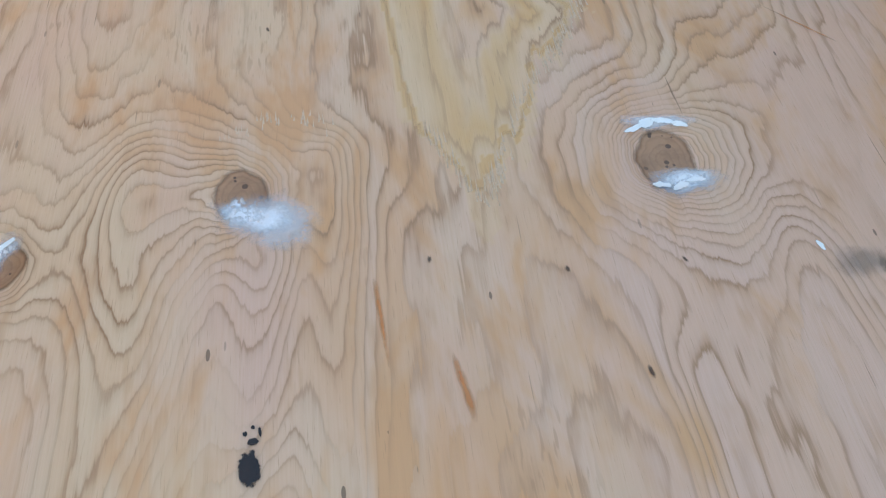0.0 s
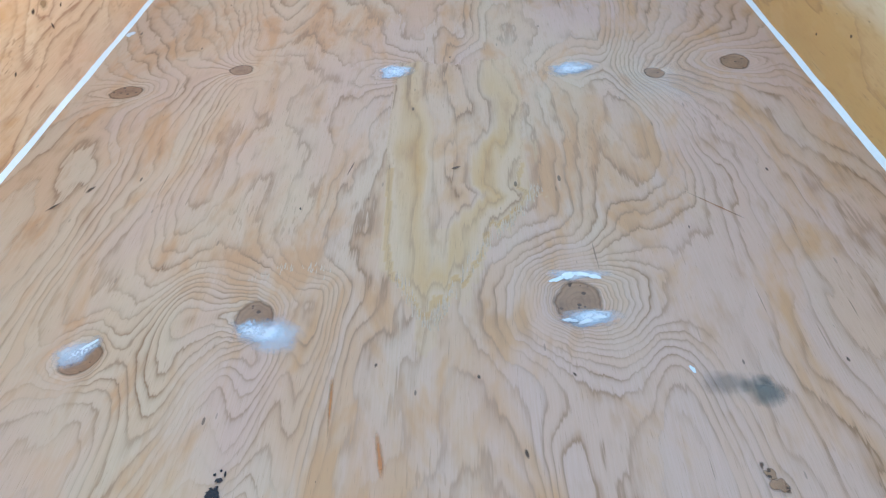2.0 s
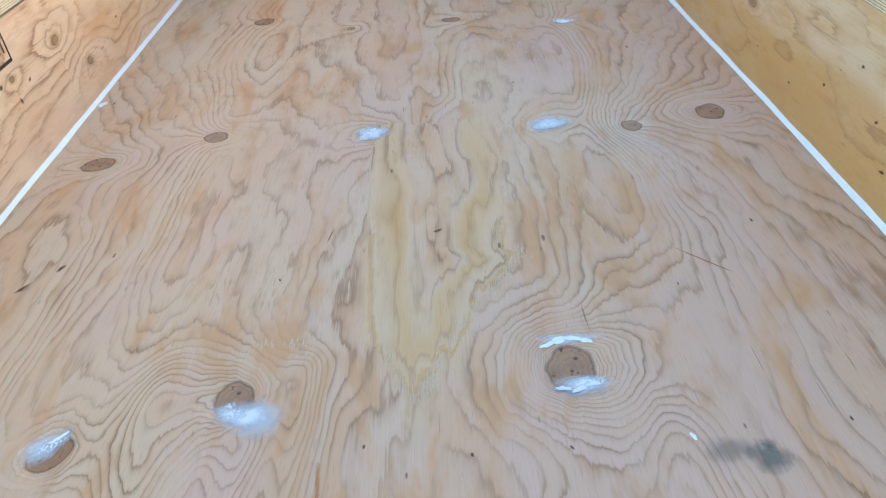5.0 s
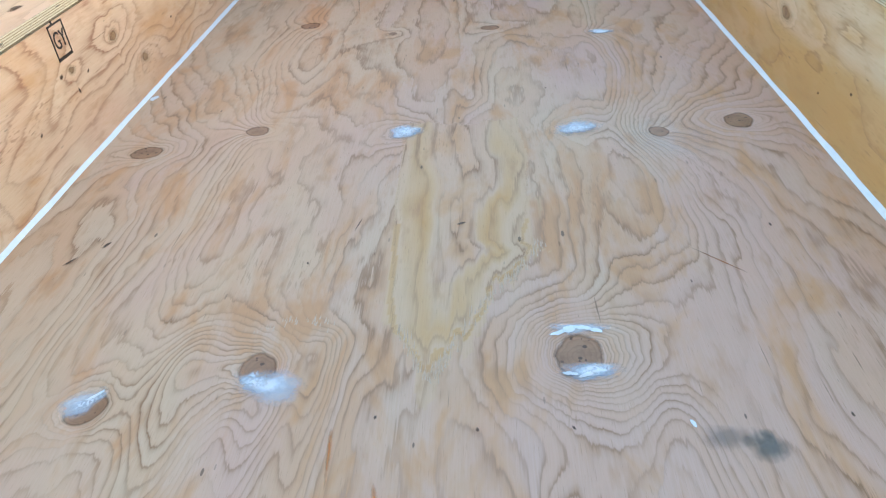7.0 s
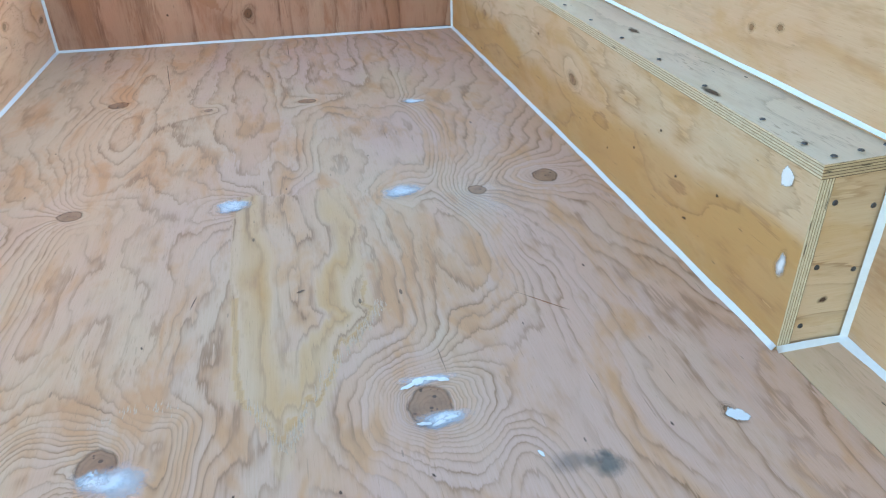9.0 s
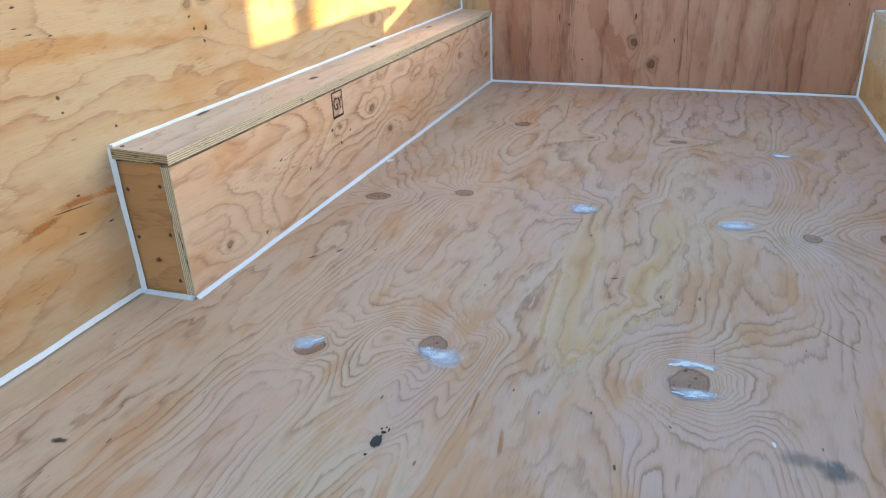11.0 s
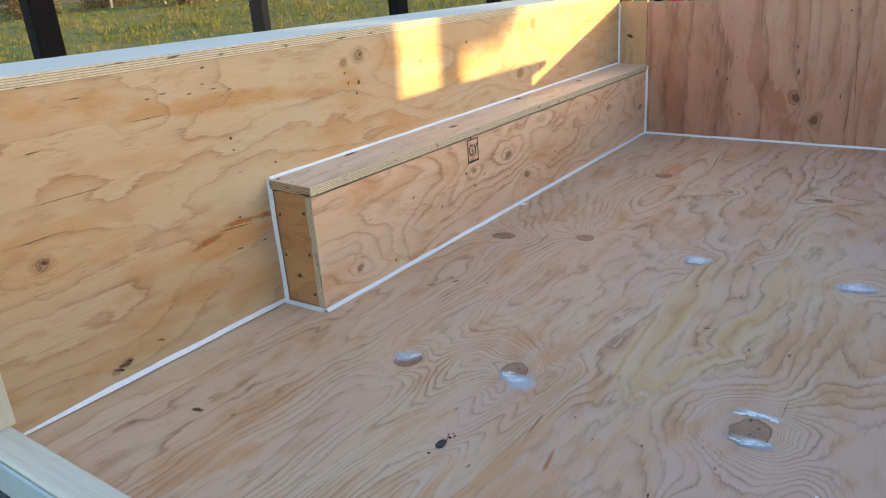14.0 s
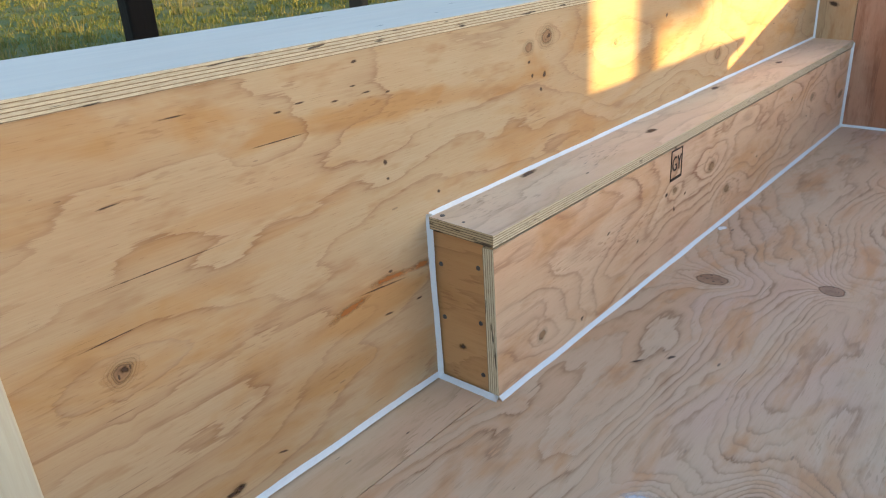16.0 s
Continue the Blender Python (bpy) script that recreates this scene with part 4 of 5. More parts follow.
deck = part("chassis", block((XL - 0.175, YR + 0.03, GROUND + 0.002), (XR + 0.175, YF + 0.015, -PLY - 0.002), 0.01), DARK_STEEL)
tagged(deck, "dark steel trailer chassis under the plywood floor", "chassis", kind="structure")

# ---- wheel boxes ----
def wheel_box(left):
    xf, xw, y0 = (BL, XL, YBL) if left else (BR, XR, YBR)
    s = 1 if left else -1
    root = empty("wheel_box", ((xf + xw) / 2, y0, 0), "plywood wheel-well box along the side wall", "wheel box", "wheel boxes")
    inv = Matrix.Translation((-(xf + xw) / 2, -y0, 0))
    length = YF - y0
    hf = HB - PLY
    if left:
        spots = [(0.504, 0.054, 0.012, 0.016, 3), (1.124, 0.150, 0.014, 0.024, 4), (1.223, 0.073, 0.015, 0.022, 4), (0.952, 0.150, 0.010, 0.014, 2), (1.80, 0.16, 0.012, 0.02, 3), (2.10, 0.11, 0.012, 0.035, 3)]
        kn = [(z, YF - y, 0.035, 0.07, n * (1.1 if i % 2 else -1.1)) for i, (y, z, *_q, n) in enumerate(spots)]
        fm = axes((xf, YF, 0), UP, -Y1, X1)
        loc = lambda y, z: (z, YF - y)
    else:
        spots = [(1.086, 0.130, 0.016, 0.034, 3), (1.75, 0.12, 0.012, 0.02, 2)]
        kn = [(z + 0.015, y - y0, 0.025, 0.04, n) for y, z, *_q, n in spots]
        fm = axes((xf, y0, -0.015), UP, Y1, -X1)
        loc = lambda y, z: (z + 0.015, y - y0)
    rings = plain_field(7 if left else 3, 9.0 if left else 5.0, 3.4 if left else 1.6, 5.5, 1.6, kn)

    def two_tone(X, Y):
        """A pale upper half and an ochre lower half with a frayed edge along the grain."""
        r, t = rings(X, Y)
        level = 0.165 - 0.035 * np.clip(Y / 0.9, 0, 1) + 0.030 * vn(X * 4, Y * 3.1, 2) + 0.012 * vn(X * 20, Y * 9, 4)
        return r, np.clip(0.85 * np.clip((level - X) / 0.030 + 0.5, 0, 1) + 0.5 * t, 0, 1)

    face = panel("front_panel", hf if left else hf + 0.015, length, PLY, inv @ fm, BOX_PLY if left else TWO_TONE_PLY, rings if left else two_tone, 0.005, root, edge=SOFT_EDGE)
    for y, z, rx, ry, n in spots:
        patch("knot", *loc(y, z), rx * 1.15, ry * 1.15, 0, KNOT_WALL, face, lift=0.0007, wob=0.1)
    marks = [(0.916, 0.151, 0.006, 0.007), (0.953, 0.112, 0.007, 0.004), (0.807, 0.098, 0.003, 0.006), (0.70, 0.15, 0.003, 0.008), (1.0, 0.13, 0.003, 0.007), (1.4, 0.1, 0.003, 0.006), (1.62, 0.19, 0.004, 0.008), (0.62, 0.03, 0.003, 0.007)] if left else \
        [(0.8, 0.10, 0.003, 0.006), (0.62, 0.06, 0.003, 0.007), (0.55, 0.13, 0.003, 0.005), (1.3, 0.17, 0.004, 0.008), (0.72, 0.16, 0.003, 0.006), (0.66, 0.11, 0.003, 0.005), (0.9, 0.06, 0.003, 0.006)]
    for y, z, a, b in marks:
        patch("knot", *loc(y, z), a, b, 15, BROWN_MARK, face, lift=0.0009)
    if not left:
        patch("knot", *loc(0.402, 0.110), 0.024, 0.012, 0, KNOT_WALL, face, lift=0.0012)
        patch("pale_patch", *loc(0.424, 0.214), 0.017, 0.016, 0, FILLER_HARD, face, lift=0.002, label="white filler dab")
        patch("pale_patch", *loc(0.400, 0.110), 0.018, 0.010, 0, FILLER, face, lift=0.002, label="white filler dab")
    # end board, set a little inside the face panel
    a, b = min(xf - s * PLY, xw), max(xf - s * PLY, xw)
    end = panel("end_panel", hf + 0.003, b - a - 0.001, PLY, inv @ axes((b - 0.0005, y0 + 0.003, 0.001), UP, -X1, -Y1), OCHRE_PLY if left else TWO_TONE_PLY, plain_field(2 if left else 6, 14, 1.2, 6, 1.2), 0.004, root, label="ochre plywood end board")
    patch("knot", 0.065, 0.045, 0.006, 0.010, 0, BROWN_MARK, end, lift=0.0009)
    # lid
    la, lb = (xw, xf + 0.003) if left else (xf - 0.003, xw)
    lid = panel("lid", lb - la, length + 0.002, PLY, inv @ axes((la, y0 - 0.003, HB + (0.009 if left else 0)), Vector((1, 0, -0.08 * s)), Y1, UP), PALE_PLY, plain_field(4 if left else 1, 10, 1.4, 6, 1.2), 0.006, root, label="pale plywood lid with layered edge", edge=SOFT_EDGE, end_edge=EDGE)
    for y in (0.62, 0.95, 1.35, 1.72):
        patch("knot", (lb - la) * (0.3 + 0.3 * math.sin(y * 9)), y - y0, 0.008, 0.024, 0, BROWN_MARK, lid, lift=0.0009)
    # screws
    ox, oy = (xf + xw) / 2, y0
    for f in (0.15, 0.48, 0.82):
        screw(root, (xw + (xf - xw) * f - ox, 0.010, HB + 0.009 * (1 - f) + 0.0014), (0, 0, 1))
    y = 0.05
    while y < length - 0.05:
        screw(root, (xf - s * 0.010 - ox, y, HB + 0.0026), (0, 0, 1))
        y += 0.135 if y > 0.1 else 0.08
    for z in (0.03, 0.115, 0.20):
        screw(root, (xf - s * (PLY + 0.011) - ox, 0.0028, z), (0, -1, 0))
    for z in (0.19, 0.105):
        screw(root, (xw + s * 0.014 - ox, 0.0028, z), (0, -1, 0))
    return root, face


left_box, left_face = wheel_box(True)
right_box, right_face = wheel_box(False)

# grade stamp inked on the left box: a frame with two letters
SY, SZ = 0.952, 0.202


def ink_bar(y0, y1, z0, z1):
    return block((BL + 0.0003, y0, z0), (BL + 0.0012, y1, z1))


stamp = empty("grade_stamp", (BL, SY, SZ), "black ink grade stamp on the plywood box", "stamp")
at = Matrix.Translation((-BL, -SY, -SZ))
for a in ((SY - 0.024, SY + 0.024, SZ + 0.026, SZ + 0.029), (SY - 0.024, SY + 0.024, SZ - 0.030, SZ - 0.025), (SY - 0.024, SY - 0.0215, SZ - 0.030, SZ + 0.029), (SY + 0.0215, SY + 0.024, SZ - 0.030, SZ + 0.029), (SY - 0.010, SY - 0.006, SZ + 0.029, SZ + 0.034)):
    part("ink_bar", ink_bar(*a), INK, stamp, m=at)
text = bpy.data.curves.new("letters", "FONT")
text.body, text.size, text.align_x, text.align_y, text.extrude = "GY", 0.040, "CENTER", "CENTER", 0.0003
text.materials.append(INK)
letters = new("letters", text)
letters.parent = stamp
letters.matrix_basis = axes((0.0012, 0, 0), Y1, UP, X1) @ Matrix.Diagonal((0.72, 1.0, 1.0, 1.0))

# ---- caulk ----
R = 0.0063
bead((BL, YBL, 0), (BL, YF, 0), X1, UP, R, 1)
bead((BR, YBR, 0), (BR, YF, 0), -X1, UP, R, 2, 1.0, 0.0135)
bead((BL, YF, 0), (BR, YF, -0.0135), -Y1, UP, R, 3)
bead((XL, YR, 0.003), (XL, YBL, 0.003), X1, UP, 0.0082, 4, 0.5, thin=0.45)
bead((XR, YR, 0), (XR, YBR, 0), -X1, UP, R * 1.1, 5, 1.2)
bead((XL, YBL, 0), (BL, YBL, 0), -Y1, UP, R, 6)
bead((BR, YBR, 0), (XR, YBR, 0), -Y1, UP, R, 7)
bead((XL, YBL, 0), (XL, YBL, HB + 0.013), X1, -Y1, R, 8)
bead((XR, YBR, 0), (XR, YBR, HB + 0.012), -X1, -Y1, R, 9)
bead((XL, YBL, HB + 0.009), (XL, YF, HB + 0.009), X1, UP, R * 0.75, 10)
bead((XR, YBR, HB + 0.008), (XR, YF, HB + 0.008), -X1, UP, R * 0.75, 11)
bead((BL, YF, 0), (BL, YF, HB), X1, -Y1, R, 12)
bead((BR, YF, -0.0135), (BR, YF, HB), -X1, -Y1, R, 13)
bead((XL, YF, HB), (XL, YF, 0.478), X1, -Y1, R, 14)
bead((XR, YF, HB), (XR, YF, 0.44), -X1, -Y1, R, 15)
bead((XL, YF, HB), (BL, YF, HB), -Y1, UP, R * 0.8, 16)
bead((BR, YF, HB), (XR, YF, HB), -Y1, UP, R * 0.8, 17)

# ---- ground: one sheet, paved by the trailer, rising gently into the field ----
def ground_z(x, y):
    s = -0.57 * x + 0.82 * y
    return GROUND + 0.058 * np.clip(s - 7.5, 0, 75)


def ground_material():
    m = Mat("ground", 0.9)
    sep = m.t.nodes.new("ShaderNodeSeparateXYZ")
    m.put(sep.inputs[0], m.coord(world_space=True))
    edge = m.noise(m.coord((0.8, 0.8, 1), world_space=True), 1.0, 4.0)
    grass_on = m.ramp(m.math("ADD", m.math("MULTIPLY", sep.outputs[0], -0.25), m.math("ADD", m.math("MULTIPLY", edge, 0.5), -0.35)), [(0.30, 0.0), (0.42, 1.0)])
    n1 = m.noise(m.coord((0.22, 0.22, 1), (3, 0, 0), True), 1.0, 4.0, 0.6)
    n2 = m.noise(m.coord((6, 6, 1), world_space=True), 1.0, 5.0, 0.7)
    g = m.mix(m.ramp(n1, [(0.4, 0.0), (0.62, 1.0)]), (0.065, 0.115, 0.02), (0.17, 0.155, 0.035))
    g = m.mix(m.ramp(n2, [(0.35, 0.0), (0.75, 0.7)]), g, (0.03, 0.035, 0.012))
    stone = m.voronoi(m.coord((70, 70, 70), world_space=True))
    a = m.mix(m.ramp(stone.outputs["Distance"], [(0.1, 0.0), (0.6, 1.0)]), (0.10, 0.10, 0.105), (0.03, 0.03, 0.033))
    a = m.mix(m.ramp(n2, [(0.4, 0.0), (0.8, 0.5)]), a, (0.045, 0.043, 0.042))
    m.set("Base Color", m.mix(grass_on, a, g))
    m.bump(m.math("ADD", stone.outputs["Distance"], n2), 0.6, 0.01)
    return m.m


def ground_sheet():
    e = np.array([-2500, -900, -400, -200, -120, -90, -70, -55, -45, -36, -28, -22, -17, -13, -10, -8, -6, -4, -2, 0, 3, 6, 10, 20, 40, 90, 300, 2500.0])
    f = np.array([-2500, -300, -80, -30, -12, -6, -3, 0, 2, 4, 6, 8, 10, 13, 16, 20, 24, 28, 33, 38, 44, 50, 58, 68, 80, 100, 200, 600, 2500.0])
    X, Y = np.meshgrid(e, f, indexing="ij")
    Z = ground_z(X, Y)
    idx = np.arange(X.size).reshape(X.shape)
    q = np.stack([idx[:-1, :-1], idx[1:, :-1], idx[1:, 1:], idx[:-1, 1:]], -1).reshape(-1, 4).tolist()
    return obj("ground", np.stack([X.ravel(), Y.ravel(), Z.ravel()], 1).tolist(), q, ground_material(), smooth=True)


tagged(ground_sheet(), "dark paved yard and rough evening pasture", "ground", kind="structure")


def leafy(name, cols, rough=0.7):
    m = Mat(name, rough)
    geo = m.t.nodes.new("ShaderNodeNewGeometry")
    c = m.ramp(geo.outputs["Random Per Island"], [(i / (len(cols) - 1), c) for i, c in enumerate(cols)])
    m.set("Base Color", c)
    thin = m.t.nodes.new("ShaderNodeBsdfTranslucent")
    m.put(thin.inputs["Color"], c)
    both = m.t.nodes.new("ShaderNodeMixShader")
    both.inputs[0].default_value = 0.4
    m.t.links.new(m.b.outputs[0], both.inputs[1])
    m.t.links.new(thin.outputs[0], both.inputs[2])
    m.t.links.new(both.outputs[0], m.t.nodes["Material Output"].inputs["Surface"])
    return m.m


GRASS = leafy("grass_blades", [(0.08, 0.11, 0.022), (0.125, 0.145, 0.028), (0.21, 0.185, 0.045), (0.16, 0.155, 0.034)])
DRY = leafy("dry_grass", [(0.17, 0.14, 0.05), (0.22, 0.18, 0.07), (0.12, 0.11, 0.035)])
BUSH = leafy("bush_leaves", [(0.15, 0.09, 0.045), (0.22, 0.14, 0.07), (0.11, 0.085, 0.04), (0.08, 0.075, 0.03)])
LEAF = leafy("tree_leaves", [(0.018, 0.032, 0.012), (0.03, 0.05, 0.018), (0.045, 0.06, 0.02)])
EYE = (0.42, -0.5)


def blades(name, n, near, far, low, high, material, wide, seed, clump=1, per=6):
    rnd = random.Random(seed)
    vs, fs = [], []
    for _ in range(n):
        az, d = radians(rnd.uniform(8, 82)), near + (far - near) * rnd.random() ** 1.5
        x, y = EYE[0] - math.sin(az) * d, EYE[1] + math.cos(az) * d
        if x > -3.9:
            continue
        h0 = rnd.uniform(low, high) * (0.55 + 0.9 * max(0.0, float(vn(np.array(x * 0.55), np.array(y * 0.9), 2))) + 0.5 * rnd.random())
        for _k in range(per * clump):
            a, sp = rnd.uniform(0, 6.28), 0.05 * clump * rnd.random() + 0.02
            px, py = x + math.cos(a) * sp, y + math.sin(a) * sp
            h, w = h0 * rnd.uniform(0.6, 1.1), wide * (0.6 + d / 18)
            z = float(ground_z(px, py)) - 0.01
            t, ln = rnd.uniform(0, 6.28), rnd.uniform(0.1, 0.5) * h
            dx, dy = math.cos(t) * w, math.sin(t) * w
            i = len(vs)
            vs += [(px - dx, py - dy, z), (px + dx, py + dy, z), (px + math.cos(a) * ln, py + math.sin(a) * ln, z + h)]
            fs.append((i, i + 1, i + 2))
    return obj(name, vs, fs, material)


tagged(blades("pasture_grass", 30000, 4.5, 40, 0.03, 0.11, GRASS, 0.009, 3), "short green pasture grass", "grass", kind="stuff")
tagged(blades("dry_grass", 260, 6.5, 36, 0.18, 0.42, DRY, 0.005, 8, 3), "tall dry yellow grass tufts", "grass", kind="stuff")


def place(az, d):
    """A spot in the field by its bearing left of ahead and its distance."""
    x, y = EYE[0] - math.sin(radians(az)) * d, EYE[1] + math.cos(radians(az)) * d
    return x, y, float(ground_z(x, y))


def leaves(bm, c, r, n, size, rnd, squash=0.8):
    for _ in range(n):
        v = Vector((rnd.gauss(0, 1), rnd.gauss(0, 1), rnd.gauss(0, 1))).normalized() * r * rnd.uniform(0.45, 1.0)
        p = Vector(c) + Vector((v.x, v.y, v.z * squash))
        s = size * rnd.uniform(0.6, 1.4)
        q = Euler((rnd.uniform(0, 6.28), rnd.uniform(0, 6.28), rnd.uniform(0, 6.28))).to_matrix()
        ps = [bm.verts.new(p + q @ Vector((a * s, b * s, 0))) for a, b in ((-1, -0.1), (-0.2, -0.6), (1, 0), (0.1, 0.6))]
        bm.faces.new(ps)


def bush(az, d, r, seed):
    rnd = random.Random(seed)
    at = place(az, d)
    root = empty("bush", at, "brown leafless-looking pasture bush in evening sun", "bush", "bushes along the far fence")
    bm = bmesh.new()
    for k in range(7):
        a = rnd.uniform(0, 6.28)
        tube(bm, (0, 0, -0.05), (math.cos(a) * r * 0.6, math.sin(a) * r * 0.6, r * rnd.uniform(0.5, 1.0)), 0.035, 0.008, 5)
    part("brushwood", bm, BARK, root)
    bm = bmesh.new()
    for k in range(10):
        a, f = rnd.uniform(0, 6.28), rnd.uniform(0.2, 0.9)
        leaves(bm, (math.cos(a) * r * f, math.sin(a) * r * f, r * rnd.uniform(0.1, 0.7)), r * rnd.uniform(0.35, 0.55), 170, 0.04, rnd)
    part("foliage", bm, BUSH, root)


for i, (az, d, r) in enumerate(((54, 27, 1.0), (50, 30, 0.8), (44, 29, 1.2), (40, 31, 0.9), (36, 29, 0.8), (33, 30, 1.2), (30.5, 31, 1.3), (27, 29, 1.2), (24, 30, 1.4), (21, 32, 1.3), (59, 30, 1.0), (64, 28, 0.9), (17, 33, 1.3))):
    bush(az, d, r, 40 + i)


def tree(az, d, h, seed):
    rnd = random.Random(seed)
    root = empty("tree", place(az, d), "dark broad evergreen tree behind the pasture", "tree", "trees behind the pasture")
    bm = bmesh.new()
    tube(bm, (0, 0, -0.2), (0.1, 0, h * 0.55), 0.24, 0.12, 8)
    tips = []
    for k in range(6):
        a, z0 = rnd.uniform(0, 6.28), h * rnd.uniform(0.15, 0.5)
        tip = (math.cos(a) * h * 0.26, math.sin(a) * h * 0.26, z0 + h * rnd.uniform(0.08, 0.3))
        tube(bm, (0.03, 0, z0), tip, 0.09, 0.03, 6)
        tips.append(tip)
    part("trunk", bm, BARK, root)
    bm = bmesh.new()
    for tip in tips + [(0, 0, h * 0.8), (0, 0, h * 0.6)] + [(rnd.uniform(-1, 1) * h * 0.3, rnd.uniform(-1, 1) * h * 0.3, h * rnd.uniform(0.06, 0.5)) for _ in range(9)]:
        leaves(bm, tip, h * rnd.uniform(0.12, 0.22), 190, 0.11, rnd)
    part("crown", bm, LEAF, root)


for i in range(30):
    tree(5 + 2.8 * i, 44 + 6 * ((i * 7) % 3) / 2, 7 + ((i * 5) % 4), 90 + i)

def hedge():
    rnd = random.Random(77)
    vs, fs = [], []
    for _ in range(42000):
        az, d = rnd.uniform(2, 88), rnd.uniform(40, 43)
        x, y, z = place(az, d)
        top = 5.5 + 1.6 * math.sin(az * 0.9) + 1.0 * math.sin(az * 2.3 + 1)
        p = Vector((x, y, z + top * rnd.random()))
        q = Euler((rnd.uniform(0, 6.28), rnd.uniform(0, 6.28), rnd.uniform(0, 6.28))).to_matrix()
        s = rnd.uniform(0.09, 0.24)
        i = len(vs)
        vs += [p + q @ Vector((a * s, b * s, 0)) for a, b in ((-1, -0.1), (-0.2, -0.7), (1, 0), (0.1, 0.7))]
        fs.append((i, i + 1, i + 2, i + 3))
    return obj("hedge", vs, fs, LEAF)


tagged(hedge(), "dense dark green hedge behind the pasture", "hedge", kind="stuff")

# far wire fence with pale stakes
fence = empty("stake_fence", place(40, 26), "wire fence of pale stakes across the pasture", "fence")
base = Vector(place(40, 26))
stake_at = [Vector(place(az, 27 / max(0.55, math.cos(radians(az - 36))))) for az in (63, 58.5, 55, 51.5, 48, 45.5, 43, 40, 37, 34, 31, 28, 25, 22, 19, 16)]
for k, p in enumerate(stake_at):
    q = p - base
    part("stake", tube(bmesh.new(), q + Vector((0, 0, -0.1)), q + Vector((0.03 * math.sin(k * 3), 0, 0.70 + 0.12 * math.sin(k * 5))), 0.045, 0.04, 6), STAKE, fence)
for z in (0.3, 0.5, 0.66):
    bm = bmesh.new()
    for p, q in zip(stake_at, stake_at[1:]):
        tube(bm, p - base + Vector((0, 0, z)), q - base + Vector((0, 0, z)), 0.006, 0.006, 4)
    part("wire", bm, WIRE, fence)
lane_v, lane_f = [], []
for i in range(24):
    az = 6 + 3.2 * i
    for d in (31.5, 34.0):
        x, y, z = place(az, d / max(0.5, math.cos(radians(az - 36))))
        lane_v.append((x, y, z + 0.03))
for i in range(23):
    lane_f.append((i * 2, i * 2 + 2, i * 2 + 3, i * 2 + 1))
tagged(obj("road", lane_v, lane_f, simple("gravel_lane", (0.16, 0.145, 0.13), 0.9, 0, 0.4, 3)), "pale gravel lane beyond the far fence", "road", kind="structure")


# dark wooden posts beside the yard
def dark_post(x, y, r, h, lean=0.0):
    z = float(ground_z(x, y))
    bm = block((-r, -r, -0.2), (r, r, h), 0.012)
    bmesh.ops.subdivide_edges(bm, edges=[e for e in bm.edges if abs(e.verts[0].co.z - e.verts[1].co.z) > 1], cuts=6)
    for v in bm.verts:
        v.co += Vector((lean * v.co.z + 0.006 * noise.noise(v.co * 3 + Vector((x, y, 0))), 0.006 * noise.noise(v.co * 2.5 + Vector((y, x, 3))), 0))
    ob = part("fence_post", bm, POST_WOOD, m=pose(x, y, z, 0, 0, 12 * math.sin(x * 9 + y)))
    return tagged(ob, "tall dark weathered wooden post beside the yard", "post", "dark posts beside the yard")


for x, y, r in ((-3.75, 1.62, 0.068), (-3.58, 4.58, 0.062), (-3.69, 6.34, 0.06), (-3.94, 8.48, 0.058), (-3.90, 10.2, 0.06), (-3.85, 11.9, 0.06)):
    dark_post(x, y, r, 2.6)
# lit copy of the post wood: sunlight put into an orange-brown colour
side_post = part("fence_post", block((-0.05, -0.05, -0.2), (0.05, 0.05, 2.4), 0.01), simple("lit_post_wood", (0.30, 0.15, 0.06), 0.8, 0, 0.4, 30, 0.4, 0.003, (1, 1, 0.1)), m=pose(-3.72, 10.25, float(ground_z(-3.72, 10.25))))
tagged(side_post, "wooden post with sunlit orange-brown put into its colour", "post")

# short post with a tilted grey box on top
PX, PY = -4.05, 3.45
pz = float(ground_z(PX, PY))
short = part("short_post", block((-0.055, -0.055, -0.2), (0.055, 0.055, 0.60 - pz), 0.014), SHORT_POST, m=pose(PX, PY, pz, 0, 0, 20))
tagged(short, "short brown wooden post carrying a grey box", "post")


def grey_box():
    root = empty("utility_box", (PX, PY, 0.575), "weathered pale grey box tilted on a short post", "box")
    tilt = pose(0.0, 0.0, 0.13) @ Matrix.Rotation(radians(22), 4, Vector((0.76, -0.65, 0))) @ pose(0, 0, 0, -8, 0, 8) @ Matrix.Diagonal((0.62, 0.62, 0.80, 1))
    bm = block((-0.15, -0.15, -0.16), (0.15, 0.15, 0.2), 0.012)
    for v in bm.verts:
        f = 1.12 * (0.82 + 0.18 * (v.co.z + 0.16) / 0.36)
        v.co.x, v.co.y = v.co.x * f, v.co.y * f
    part("body", bm, BOX_GREY, root, m=tilt)
    part("rim", block((-0.18, -0.18, 0.17), (0.18, 0.18, 0.2), 0.006), BOX_GREY, root, m=tilt)
    for a, b in ((-0.11, -0.01), (0.01, 0.11)):
        for box in ((a, a + 0.008, -0.1, 0.12), (b - 0.008, b, -0.1, 0.12), (a, b, 0.112, 0.12), (a, b, -0.1, -0.092)):
            part("groove", block((box[0], -0.158, box[2]), (box[1], -0.135, box[3])), BOX_DARK, root, m=tilt)
    part("foot", block((-0.07, -0.07, -0.19), (0.07, 0.07, -0.155), 0.006), BOX_DARK, root, m=tilt)


grey_box()

